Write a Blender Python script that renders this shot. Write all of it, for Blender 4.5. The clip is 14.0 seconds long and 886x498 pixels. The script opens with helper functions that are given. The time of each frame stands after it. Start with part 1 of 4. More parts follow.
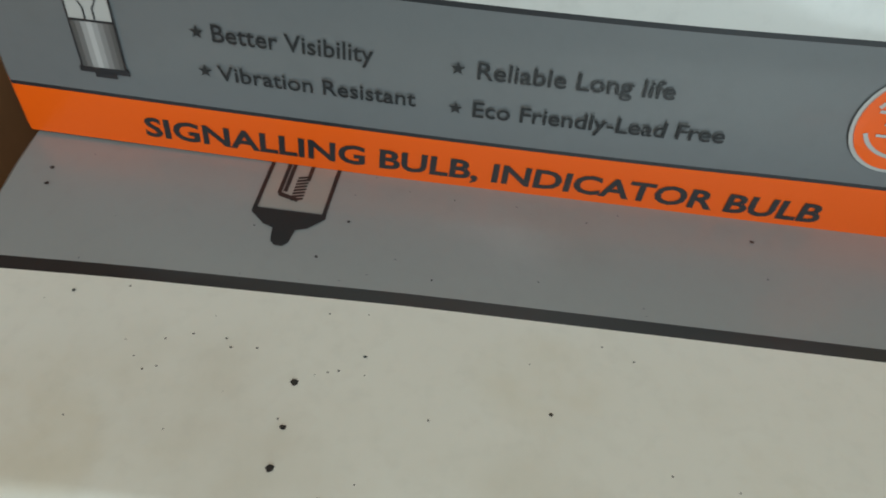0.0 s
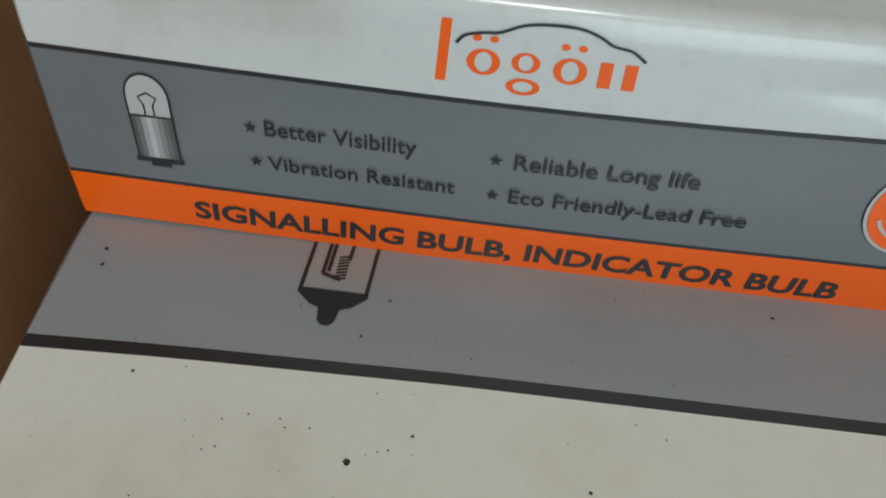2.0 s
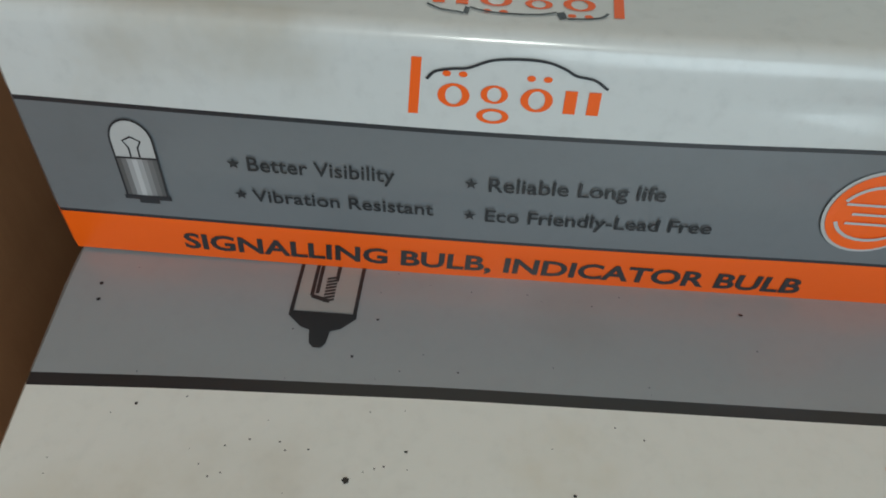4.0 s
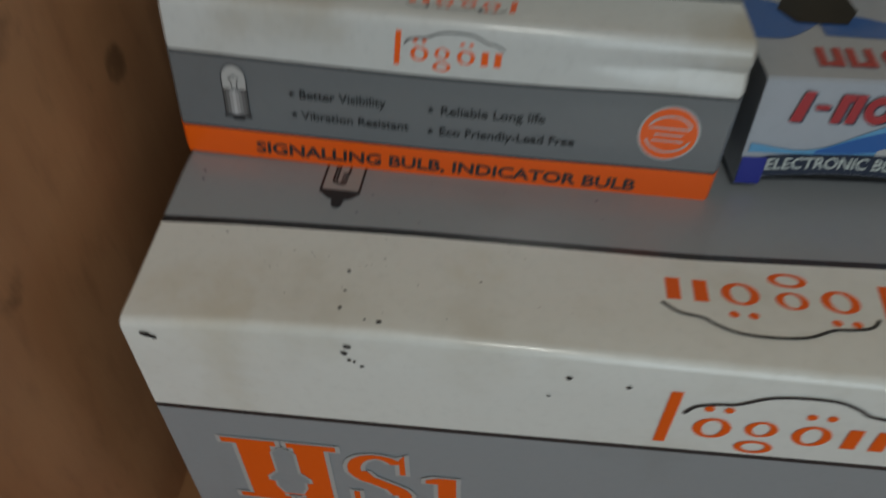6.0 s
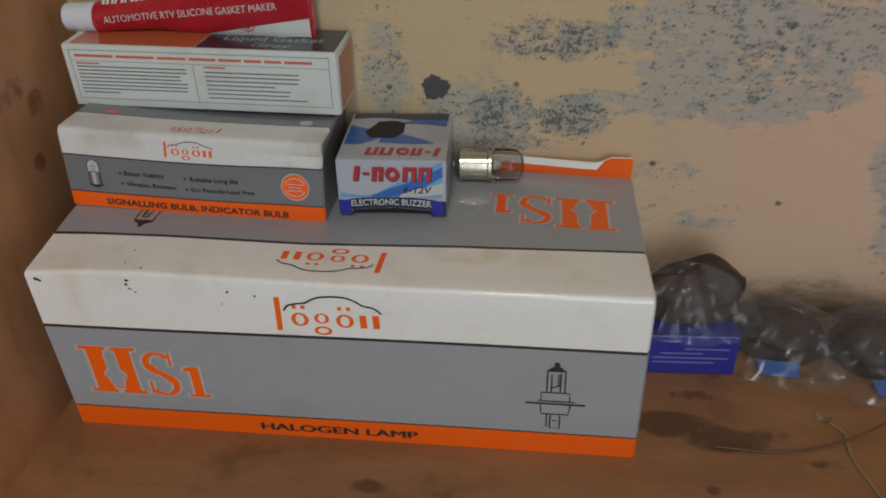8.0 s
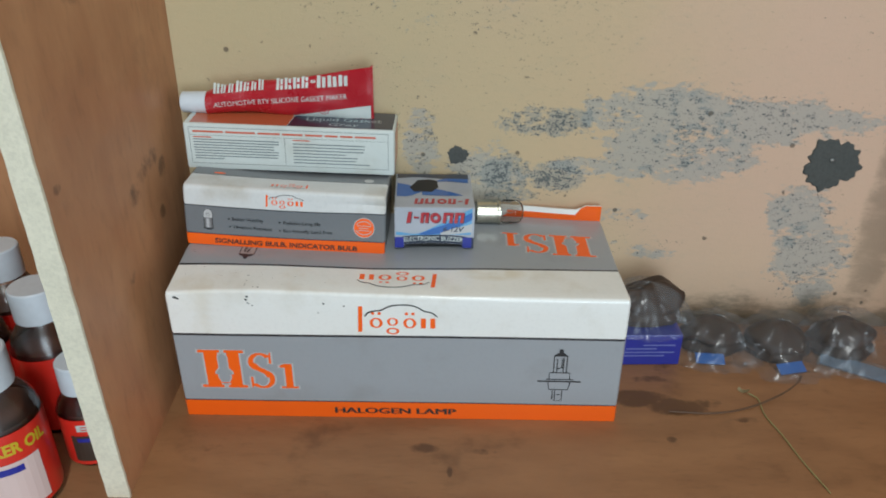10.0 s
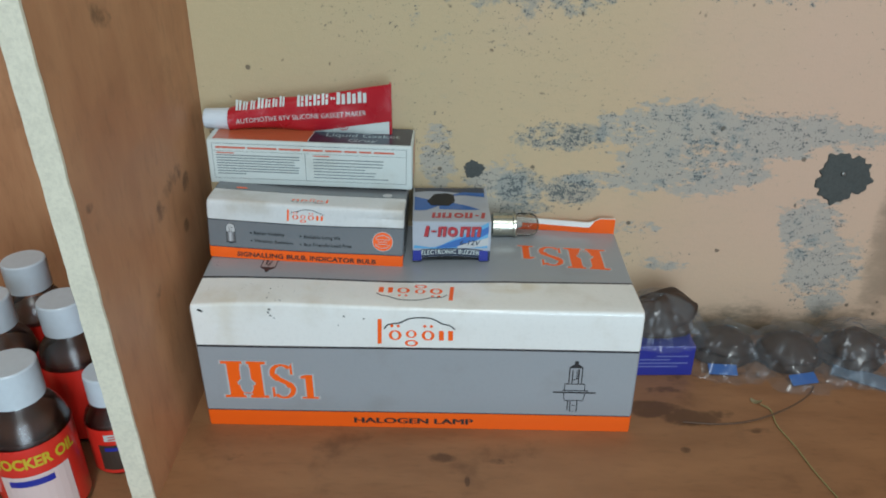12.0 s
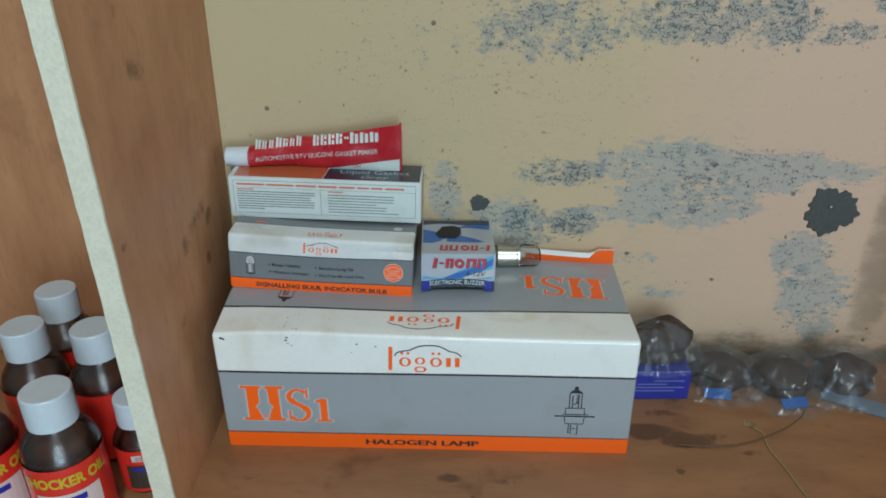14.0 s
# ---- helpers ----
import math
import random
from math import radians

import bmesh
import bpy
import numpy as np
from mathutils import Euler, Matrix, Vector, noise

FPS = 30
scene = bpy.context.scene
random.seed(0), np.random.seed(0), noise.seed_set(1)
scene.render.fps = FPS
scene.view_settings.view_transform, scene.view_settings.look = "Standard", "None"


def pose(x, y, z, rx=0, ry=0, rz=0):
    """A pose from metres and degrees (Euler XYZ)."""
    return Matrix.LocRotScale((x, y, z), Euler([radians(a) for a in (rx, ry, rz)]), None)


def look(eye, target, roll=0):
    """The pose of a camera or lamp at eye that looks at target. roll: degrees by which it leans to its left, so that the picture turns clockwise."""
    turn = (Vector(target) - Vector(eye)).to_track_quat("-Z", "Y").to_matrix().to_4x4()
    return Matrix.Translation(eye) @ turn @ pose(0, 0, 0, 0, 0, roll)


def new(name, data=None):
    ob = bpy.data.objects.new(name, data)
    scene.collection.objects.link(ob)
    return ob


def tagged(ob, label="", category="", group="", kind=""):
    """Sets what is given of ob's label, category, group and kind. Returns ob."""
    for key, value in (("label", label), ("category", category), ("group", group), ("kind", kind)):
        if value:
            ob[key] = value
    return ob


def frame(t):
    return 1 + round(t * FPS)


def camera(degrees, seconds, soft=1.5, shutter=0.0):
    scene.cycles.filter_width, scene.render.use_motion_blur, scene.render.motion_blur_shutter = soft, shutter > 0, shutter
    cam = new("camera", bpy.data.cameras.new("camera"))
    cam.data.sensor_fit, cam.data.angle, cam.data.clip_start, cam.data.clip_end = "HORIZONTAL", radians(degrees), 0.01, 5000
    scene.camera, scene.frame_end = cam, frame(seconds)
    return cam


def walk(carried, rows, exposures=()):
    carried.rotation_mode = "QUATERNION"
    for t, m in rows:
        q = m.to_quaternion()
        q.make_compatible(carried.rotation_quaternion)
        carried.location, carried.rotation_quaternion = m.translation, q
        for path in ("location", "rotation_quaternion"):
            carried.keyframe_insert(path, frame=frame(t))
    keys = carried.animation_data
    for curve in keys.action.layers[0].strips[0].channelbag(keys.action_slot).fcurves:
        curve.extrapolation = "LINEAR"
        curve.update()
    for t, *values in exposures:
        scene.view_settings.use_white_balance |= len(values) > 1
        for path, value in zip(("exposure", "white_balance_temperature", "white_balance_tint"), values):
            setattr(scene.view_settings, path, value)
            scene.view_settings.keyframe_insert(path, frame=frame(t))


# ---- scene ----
cam = camera(60.5, 14.0, soft=1.8, shutter=0.4)
PATH = [
    (0, (0.06995, -0.02749, 0.16929), (0.02534, 0.30903, -0.19781), 0.11),
    (0.5, (0.06676, -0.02904, 0.16794), (0.01383, 0.31516, -0.19084), 0.58),
    (1, (0.06448, -0.02599, 0.17591), (0.01627, 0.31475, -0.18682), 0.70),
    (1.5, (0.06253, -0.02715, 0.17597), (0.01610, 0.31145, -0.18899), 0.38),
    (2, (0.06447, -0.02713, 0.17798), (0.01946, 0.32346, -0.17566), 0.04),
    (2.4, (0.06220, -0.02470, 0.18632), (0.02055, 0.31514, -0.17806), -0.74),
    (2.5, (0.06238, -0.02594, 0.18601), (0.01722, 0.31605, -0.17593), -1.15),
    (3, (0.06250, -0.02590, 0.18332), (0.02877, 0.31853, -0.17756), -0.17),
    (3.2, (0.06342, -0.02427, 0.18310), (0.02960, 0.31257, -0.18487), -1.14),
    (5.3, (0.06689, -0.04645, 0.19246), (0.03124, 0.30295, -0.16342), -2.22),
    (5.5, (0.07144, -0.06598, 0.19101), (0.03544, 0.30426, -0.14310), -0.25),
    (5.8, (0.07586, -0.08552, 0.19786), (0.04041, 0.27484, -0.14694), 1.46),
    (6, (0.08248, -0.09534, 0.21494), (0.03654, 0.26077, -0.13302), -1.11),
    (6.1, (0.09959, -0.09823, 0.22687), (0.03471, 0.25830, -0.11763), -3.22),
    (6.5, (0.13314, -0.10720, 0.24117), (0.07551, 0.26916, -0.08293), -3.17),
    (7, (0.18311, -0.13963, 0.27378), (0.11391, 0.24996, -0.03189), -4.60),
    (7.5, (0.22223, -0.20230, 0.28163), (0.13694, 0.18324, -0.02511), -8.68),
    (7.7, (0.23121, -0.22487, 0.27730), (0.15004, 0.17736, -0.00840), -5.47),
    (9.8, (0.17958, -0.38979, 0.33103), (0.17597, 0.05144, 0.09587), -0.12),
    (10, (0.17467, -0.38635, 0.33210), (0.16656, 0.05472, 0.09674), 0.24),
    (10.5, (0.17218, -0.37849, 0.34015), (0.15844, 0.06177, 0.10355), 0.01),
    (11, (0.16344, -0.38044, 0.34338), (0.15122, 0.05988, 0.10679), 0.03),
    (11.5, (0.15969, -0.38193, 0.34705), (0.14911, 0.05600, 0.10600), 0.06),
    (12, (0.16913, -0.39237, 0.34233), (0.15538, 0.04971, 0.10914), -0.11),
    (12.5, (0.16695, -0.39227, 0.34993), (0.16461, 0.05321, 0.12289), 0.92),
    (13, (0.17176, -0.41040, 0.35823), (0.15822, 0.03469, 0.13083), 0.21),
    (13.5, (0.16477, -0.41007, 0.36436), (0.15603, 0.03577, 0.13819), 0.20),
    (14, (0.17067, -0.41369, 0.36608), (0.15131, 0.03270, 0.14167), -0.43),
]
EXPOSURES = [(0, -0.48, 6250, 3), (0.5, -0.64, 6300, 6), (1.5, -0.56, 6200, 7), (3.2, -0.42, 6000, 6), (5.3, -1.05, 6250, 8), (6.5, -1.28, 6450, 12), (7.7, -0.95, 6700, 18), (9.8, -0.15, 6100, 11), (11, -0.18, 5850, 9), (12.5, -0.24, 5700, 6), (14, -0.3, 5600, 3)]
walk(cam, [(t, look(eye, target, roll)) for t, eye, target, roll in PATH], EXPOSURES)

# ---- light ----
world = bpy.data.worlds.new("world")
scene.world = world
world.use_nodes = True
world.node_tree.nodes["Background"].inputs[0].default_value = (0.5, 0.55, 0.6, 1)
world.node_tree.nodes["Background"].inputs[1].default_value = 0.15


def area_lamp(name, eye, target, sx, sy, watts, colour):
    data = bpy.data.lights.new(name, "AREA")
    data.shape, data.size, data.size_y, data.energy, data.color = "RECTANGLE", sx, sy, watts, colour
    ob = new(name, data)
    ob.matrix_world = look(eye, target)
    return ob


area_lamp("ceiling_lamp", (0.22, -1.15, 1.58), (0.15, 0.0, 0.1), 0.2, 0.2, 13, (1.0, 1.0, 0.90))
# unseen fill lamp added out front; the room has no doorway there
area_lamp("front_fill", (0.8, -2.2, 0.45), (0.1, 0.0, 0.15), 1.0, 1.9, 36, (0.84, 0.96, 1.0))


# ---- materials ----
def nodes_of(name):
    m = bpy.data.materials.new(name)
    m.use_nodes = True
    t = m.node_tree
    return m, t, t.nodes["Principled BSDF"]


def add(t, kind, **values):
    n = t.nodes.new(kind)
    for k, v in values.items():
        n.inputs[k].default_value = v
    return n


def mix(t, fac, a, b, how="MIX"):
    n = t.nodes.new("ShaderNodeMix")
    n.data_type, n.blend_type = "RGBA", how
    for sock, v in ((n.inputs[0], fac), (n.inputs[6], a), (n.inputs[7], b)):
        if isinstance(v, bpy.types.NodeSocket):
            t.links.new(v, sock)
        elif isinstance(v, (tuple, list)):
            sock.default_value = (*v, 1)[:4]
        else:
            sock.default_value = v
    return n.outputs[2]


def calc(t, op, a, b=0.0):
    n = t.nodes.new("ShaderNodeMath")
    n.operation = op
    for sock, v in ((n.inputs[0], a), (n.inputs[1], b)):
        if isinstance(v, bpy.types.NodeSocket):
            t.links.new(v, sock)
        else:
            sock.default_value = v
    return n.outputs[0]


def ramp(t, value, lo, hi):
    n = t.nodes.new("ShaderNodeMapRange")
    n.interpolation_type = "SMOOTHSTEP"
    n.inputs[1].default_value, n.inputs[2].default_value = lo, hi
    t.links.new(value, n.inputs[0])
    return n.outputs[0]


def place(t, stretch=(1, 1, 1)):
    g = t.nodes.new("ShaderNodeNewGeometry")
    m = t.nodes.new("ShaderNodeMapping")
    m.inputs["Scale"].default_value = stretch
    t.links.new(g.outputs["Position"], m.inputs["Vector"])
    return m.outputs[0]


def noise_of(t, vec, scale, detail=4.0, rough=0.55):
    n = add(t, "ShaderNodeTexNoise", Scale=scale, Detail=detail, Roughness=rough)
    t.links.new(vec, n.inputs["Vector"])
    return n.outputs["Fac"]


def bumped(t, bsdf, height, strength, distance=0.001):
    n = add(t, "ShaderNodeBump", Strength=strength, Distance=distance)
    t.links.new(height, n.inputs["Height"])
    t.links.new(n.outputs[0], bsdf.inputs["Normal"])


def card(name, colour, rough=0.38, dirt=0.25, stain=(0.35, 0.29, 0.2), coat=0.6, marks=()):
    """Printed, varnished cardboard with grime at two scales."""
    m, t, b = nodes_of(name)
    p = place(t)
    big, small = noise_of(t, p, 28, 5), noise_of(t, p, 420, 3)
    c = mix(t, calc(t, "MULTIPLY", ramp(t, big, 0.5, 0.78), dirt), colour, [x * y * 1.6 for x, y in zip(colour, stain)])
    c = mix(t, calc(t, "MULTIPLY", ramp(t, small, 0.45, 0.8), dirt * 0.5), c, [x * 0.7 for x in colour])
    if marks:
        sep = t.nodes.new("ShaderNodeSeparateXYZ")
        t.links.new(p, sep.inputs[0])
        f = calc(t, "MULTIPLY", spots_at(t, sep.outputs[0], sep.outputs[1], marks), ramp(t, noise_of(t, p, 60, 4), 0.3, 0.7))
        c = mix(t, calc(t, "MULTIPLY", f, 0.6), c, (0.58, 0.46, 0.24))
    t.links.new(c, b.inputs["Base Color"])
    r = calc(t, "ADD", calc(t, "MULTIPLY", big, 0.25), rough - 0.12)
    t.links.new(r, b.inputs["Roughness"])
    b.inputs["Coat Weight"].default_value, b.inputs["Coat Roughness"].default_value = coat, 0.14
    bumped(t, b, calc(t, "ADD", noise_of(t, p, 90, 3), calc(t, "MULTIPLY", small, 0.25)), 0.25, 0.0006)
    return m


def plain(name, colour, rough=0.5, metal=0.0, scale=300, vary=0.2, bump=0.15, coat=0.0):
    m, t, b = nodes_of(name)
    p = place(t)
    n1, n2 = noise_of(t, p, scale), noise_of(t, p, scale * 0.12)
    c = mix(t, calc(t, "MULTIPLY", ramp(t, n1, 0.35, 0.75), vary), colour, [x * 0.55 for x in colour])
    c = mix(t, calc(t, "MULTIPLY", ramp(t, n2, 0.4, 0.75), vary), c, [x * 0.7 for x in colour])
    t.links.new(c, b.inputs["Base Color"])
    b.inputs["Roughness"].default_value, b.inputs["Metallic"].default_value = rough, metal
    b.inputs["Coat Weight"].default_value = coat
    if bump:
        bumped(t, b, n1, bump, 0.0005)
    return m


def spots_at(t, a, b, spots):
    """Soft round patches at (ca, cb, ra, rb, weight) over two coordinates."""
    total = None
    for ca, cb, ra, rb, amp in spots:
        da = calc(t, "DIVIDE", calc(t, "SUBTRACT", a, ca), ra)
        db = calc(t, "DIVIDE", calc(t, "SUBTRACT", b, cb), rb)
        d = calc(t, "ADD", calc(t, "MULTIPLY", da, da), calc(t, "MULTIPLY", db, db))
        v = calc(t, "MULTIPLY", calc(t, "SUBTRACT", 1.0, ramp(t, d, 0.0, 2.4)), amp)
        total = v if total is None else calc(t, "MAXIMUM", total, v)
    return total


def timber(name, light, dark, stretch, stain=0.5, marks=(), axes=(0, 1)):
    """Bare, handled board: long grain, fine pores, brown stains and oil marks."""
    m, t, b = nodes_of(name)
    p = place(t, stretch)
    grain, fine, blot = noise_of(t, p, 9, 6, 0.6), noise_of(t, p, 60, 4), noise_of(t, place(t), 16, 5, 0.62)
    c = mix(t, ramp(t, grain, 0.3, 0.72), light, dark)
    c = mix(t, calc(t, "MULTIPLY", ramp(t, fine, 0.5, 0.8), 0.35), c, [x * 0.6 for x in dark])
    c = mix(t, calc(t, "MULTIPLY", ramp(t, blot, 0.56, 0.75), stain), c, [x * 0.4 for x in dark])
    pale = noise_of(t, place(t), 6, 4)
    c = mix(t, calc(t, "MULTIPLY", ramp(t, pale, 0.5, 0.75), 0.3), c, [min(1, x * 1.25) for x in light])
    if marks:
        sep = t.nodes.new("ShaderNodeSeparateXYZ")
        t.links.new(place(t), sep.inputs[0])
        f = spots_at(t, sep.outputs[axes[0]], sep.outputs[axes[1]], marks)
        ragged = calc(t, "ADD", noise_of(t, place(t), 55, 5), calc(t, "MULTIPLY", noise_of(t, place(t), 170, 3), 0.4))
        c = mix(t, calc(t, "MULTIPLY", ramp(t, calc(t, "ADD", f, calc(t, "MULTIPLY", calc(t, "SUBTRACT", ragged, 0.7), 2.2)), 0.45, 1.05), 0.7), c, [x * 0.25 for x in dark])
    t.links.new(c, b.inputs["Base Color"])
    b.inputs["Roughness"].default_value = 0.5
    bumped(t, b, calc(t, "ADD", grain, calc(t, "MULTIPLY", fine, 0.5)), 0.3, 0.0008)
    return m


def plaster():
    """Old peach distemper, rubbed through to blue-grey, with mould specks; the places are patches of wear."""
    m, t, b = nodes_of("old_peach_plaster")
    pos = place(t)
    sep = t.nodes.new("ShaderNodeSeparateXYZ")
    t.links.new(pos, sep.inputs[0])
    x, z = sep.outputs[0], sep.outputs[2]

    def field(spots):
        return spots_at(t, x, z, spots)

    rub = field([(0.32, 0.169, 0.055, 0.02, 1), (0.385, 0.166, 0.05, 0.018, 0.95), (0.34, 0.14, 0.045, 0.018, 1),
                 (0.298, 0.144, 0.02, 0.02, 0.9), (0.265, 0.131, 0.022, 0.007, 0.9), (0.44, 0.16, 0.03, 0.014, 0.7),
                 (0.425, 0.10, 0.024, 0.02, 0.95), (0.44, 0.06, 0.03, 0.035, 0.95), (0.31, 0.068, 0.03, 0.012, 0.6),
                 (0.15, 0.148, 0.013, 0.026, 0.95), (0.195, 0.118, 0.028, 0.024, 0.95), (0.175, 0.105, 0.02, 0.015, 0.9), (0.30, 0.09, 0.02, 0.012, 0.6)])
    mould = field([(0.32, 0.275, 0.06, 0.018, 1), (0.38, 0.272, 0.024, 0.02, 1), (0.421, 0.265, 0.024, 0.009, 1),
                   (0.225, 0.268, 0.06, 0.022, 0.8), (0.45, 0.285, 0.02, 0.008, 1), (0.236, 0.164, 0.032, 0.011, 1.05),
                   (0.211, 0.125, 0.018, 0.014, 1.1), (0.246, 0.122, 0.02, 0.013, 1.1), (0.33, 0.155, 0.05, 0.035, 0.62),
                   (0.16, 0.25, 0.05, 0.03, 0.4), (0.30, 0.31, 0.2, 0.02, 0.8), (0.216, 0.108, 0.02, 0.006, 0.9),
                   (0.42, 0.09, 0.02, 0.02, 0.7)])
    flat = place(t, (0.6, 1, 1.25))
    n_big, n_mid, n_fine = noise_of(t, flat, 55, 7, 0.68), noise_of(t, flat, 270, 5, 0.70), noise_of(t, pos, 760, 3, 0.6)

    def swing(n, gain):
        return calc(t, "MULTIPLY", calc(t, "SUBTRACT", n, 0.5), gain)

    ragged = calc(t, "ADD", swing(n_big, 2.6), swing(n_mid, 1.3))
    rub_mask = ramp(t, calc(t, "ADD", rub, ragged), 0.5, 0.78)
    n_cloud = noise_of(t, pos, 70, 7, 0.7)
    haze_mask = ramp(t, calc(t, "ADD", mould, calc(t, "ADD", swing(n_cloud, 2.8), swing(n_mid, 1.2))), 0.55, 0.95)
    worn = calc(t, "MAXIMUM", calc(t, "MULTIPLY", rub, 0.78), mould)
    grit = calc(t, "ADD", swing(n_mid, 2.6), swing(n_fine, 3.0))
    mould_mask = ramp(t, calc(t, "ADD", calc(t, "ADD", calc(t, "MULTIPLY", worn, 0.85), grit), swing(n_cloud, 1.3)), 0.9, 1.12)
    stray = spots_at(t, x, z, [(0.2, 0.22, 0.12, 0.07, 1), (0.32, 0.2, 0.14, 0.08, 0.75), (0.13, 0.17, 0.03, 0.06, 1.1), (0.44, 0.2, 0.08, 0.1, 0.7), (0.16, 0.28, 0.1, 0.04, 1.1), (0.10, 0.245, 0.05, 0.02, 1.25), (0.22, 0.235, 0.07, 0.03, 1.2), (0.145, 0.15, 0.02, 0.04, 1.3)])
    stray_mask = ramp(t, calc(t, "ADD", calc(t, "MULTIPLY", stray, 0.5), grit), 1.08, 1.25)
    tone = noise_of(t, pos, 5, 4)
    c = mix(t, ramp(t, tone, 0.35, 0.65), (0.55, 0.405, 0.245), (0.58, 0.40, 0.27))
    c = mix(t, calc(t, "MULTIPLY", ramp(t, n_mid, 0.45, 0.75), 0.25), c, (0.42, 0.34, 0.22))
    c = mix(t, calc(t, "MULTIPLY", ramp(t, n_big, 0.5, 0.75), 0.3), c, (0.43, 0.36, 0.24))
    # yellower to the side of the partition, pinker away from it
    c = mix(t, calc(t, "MULTIPLY", ramp(t, x, 0.34, 0.05), 0.6), c, (0.45, 0.39, 0.225))
    c = mix(t, calc(t, "MULTIPLY", ramp(t, x, 0.24, 0.42), 0.6), c, (0.62, 0.425, 0.315))
    c = mix(t, calc(t, "MULTIPLY", rub_mask, 0.72), c, (0.345, 0.345, 0.315))
    c = mix(t, calc(t, "MULTIPLY", haze_mask, 0.6), c, (0.235, 0.265, 0.255))
    c = mix(t, calc(t, "MULTIPLY", mould_mask, 0.85), c, (0.068, 0.082, 0.088))
    c = mix(t, calc(t, "MULTIPLY", stray_mask, 0.7), c, (0.11, 0.10, 0.08))
    # dark upright streak by the far end of the bay
    dark_streak = calc(t, "ADD", spots_at(t, x, z, [(0.485, 0.09, 0.016, 0.09, 1.0)]), swing(n_big, 1.6))
    c = mix(t, calc(t, "MULTIPLY", ramp(t, dark_streak, 0.4, 1.1), 0.45), c, (0.10, 0.085, 0.055))
    # lone fly specks
    v = add(t, "ShaderNodeTexVoronoi", Scale=75)
    t.links.new(pos, v.inputs["Vector"])
    lone = calc(t, "MULTIPLY", ramp(t, v.outputs["Distance"], 0.16, 0.10), ramp(t, noise_of(t, pos, 60, 2), 0.56, 0.6))
    c = mix(t, calc(t, "MULTIPLY", lone, 0.8), c, (0.09, 0.07, 0.05))
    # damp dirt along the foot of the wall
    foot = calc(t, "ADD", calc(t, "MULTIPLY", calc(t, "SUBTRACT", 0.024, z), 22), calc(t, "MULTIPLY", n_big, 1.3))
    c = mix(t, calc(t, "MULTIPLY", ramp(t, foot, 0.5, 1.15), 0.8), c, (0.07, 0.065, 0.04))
    t.links.new(c, b.inputs["Base Color"])
    b.inputs["Roughness"].default_value = 0.72
    h = calc(t, "SUBTRACT", calc(t, "ADD", calc(t, "MULTIPLY", n_mid, 0.5), calc(t, "MULTIPLY", n_fine, 0.2)), calc(t, "MULTIPLY", rub_mask, 0.35))
    bumped(t, b, h, 0.45, 0.0012)
    return m


def film_material():
    m, t, b = nodes_of("clear_polythene")
    clear = add(t, "ShaderNodeBsdfTransparent", Color=(0.93, 0.94, 0.95, 1))
    gloss = add(t, "ShaderNodeBsdfGlossy", Color=(0.9, 0.92, 0.95, 1), Roughness=0.2)
    both = t.nodes.new("ShaderNodeMixShader")
    f = add(t, "ShaderNodeLayerWeight", Blend=0.35)
    t.links.new(calc(t, "ADD", calc(t, "MULTIPLY", ramp(t, f.outputs[1], 0.45, 1.0), 0.30), 0.022), both.inputs[0])
    t.links.new(clear.outputs[0], both.inputs[1])
    t.links.new(gloss.outputs[0], both.inputs[2])
    n = add(t, "ShaderNodeBump", Strength=0.3, Distance=0.0015)
    t.links.new(noise_of(t, place(t, (0.5, 1, 1.6)), 75, 2), n.inputs["Height"])
    t.links.new(n.outputs[0], gloss.inputs["Normal"])
    milk = add(t, "ShaderNodeBsdfDiffuse", Color=(0.62, 0.65, 0.68, 1))
    hazy = add(t, "ShaderNodeMixShader", Fac=0.05)
    t.links.new(both.outputs[0], hazy.inputs[1])
    t.links.new(milk.outputs[0], hazy.inputs[2])
    t.links.new(hazy.outputs[0], t.nodes["Material Output"].inputs[0])
    return m


def thin_clear(name, tint, gain=0.0, rough=0.04, ior=1.5):
    """Thin clear wall of glass or plastic: see-through, with gloss."""
    m, t, b = nodes_of(name)
    clear = add(t, "ShaderNodeBsdfTransparent", Color=(*tint, 1))
    gloss = add(t, "ShaderNodeBsdfGlossy", Color=(1, 1, 1, 1), Roughness=rough)
    both = t.nodes.new("ShaderNodeMixShader")
    f = add(t, "ShaderNodeFresnel", IOR=ior)
    t.links.new(ramp(t, f.outputs[0], -gain, 1.0), both.inputs[0])
    t.links.new(clear.outputs[0], both.inputs[1])
    t.links.new(gloss.outputs[0], both.inputs[2])
    t.links.new(both.outputs[0], t.nodes["Material Output"].inputs[0])
    return m


WHITE = card("white_varnished_card", (0.85, 0.85, 0.82), dirt=0.3, marks=[(0.198, 0.029, 0.016, 0.007, 0.9), (0.075, 0.021, 0.006, 0.005, 0.5), (0.10, 0.013, 0.004, 0.003, 0.5), (0.02, 0.008, 0.014, 0.008, 0.5)])
GREY = card("grey_printed_card", (0.168, 0.180, 0.194), dirt=0.25)
PALE_GREY = card("silver_grey_printed_card", (0.33, 0.35, 0.375), dirt=0.2, coat=0.35)
ORANGE = card("orange_printed_card", (0.96, 0.128, 0.002), dirt=0.05, coat=0.25)
BLACK = card("black_print", (0.022, 0.024, 0.03), dirt=0.1)
PALE = card("pale_grey_print", (0.5, 0.5, 0.5), dirt=0.1)
CREAM = card("faded_white_card", (0.58, 0.63, 0.61), dirt=0.3)
# small carton's white: greyer and blotchier than WHITE
DULL_WHITE = card("dull_white_card", (0.66, 0.67, 0.665), dirt=0.5)
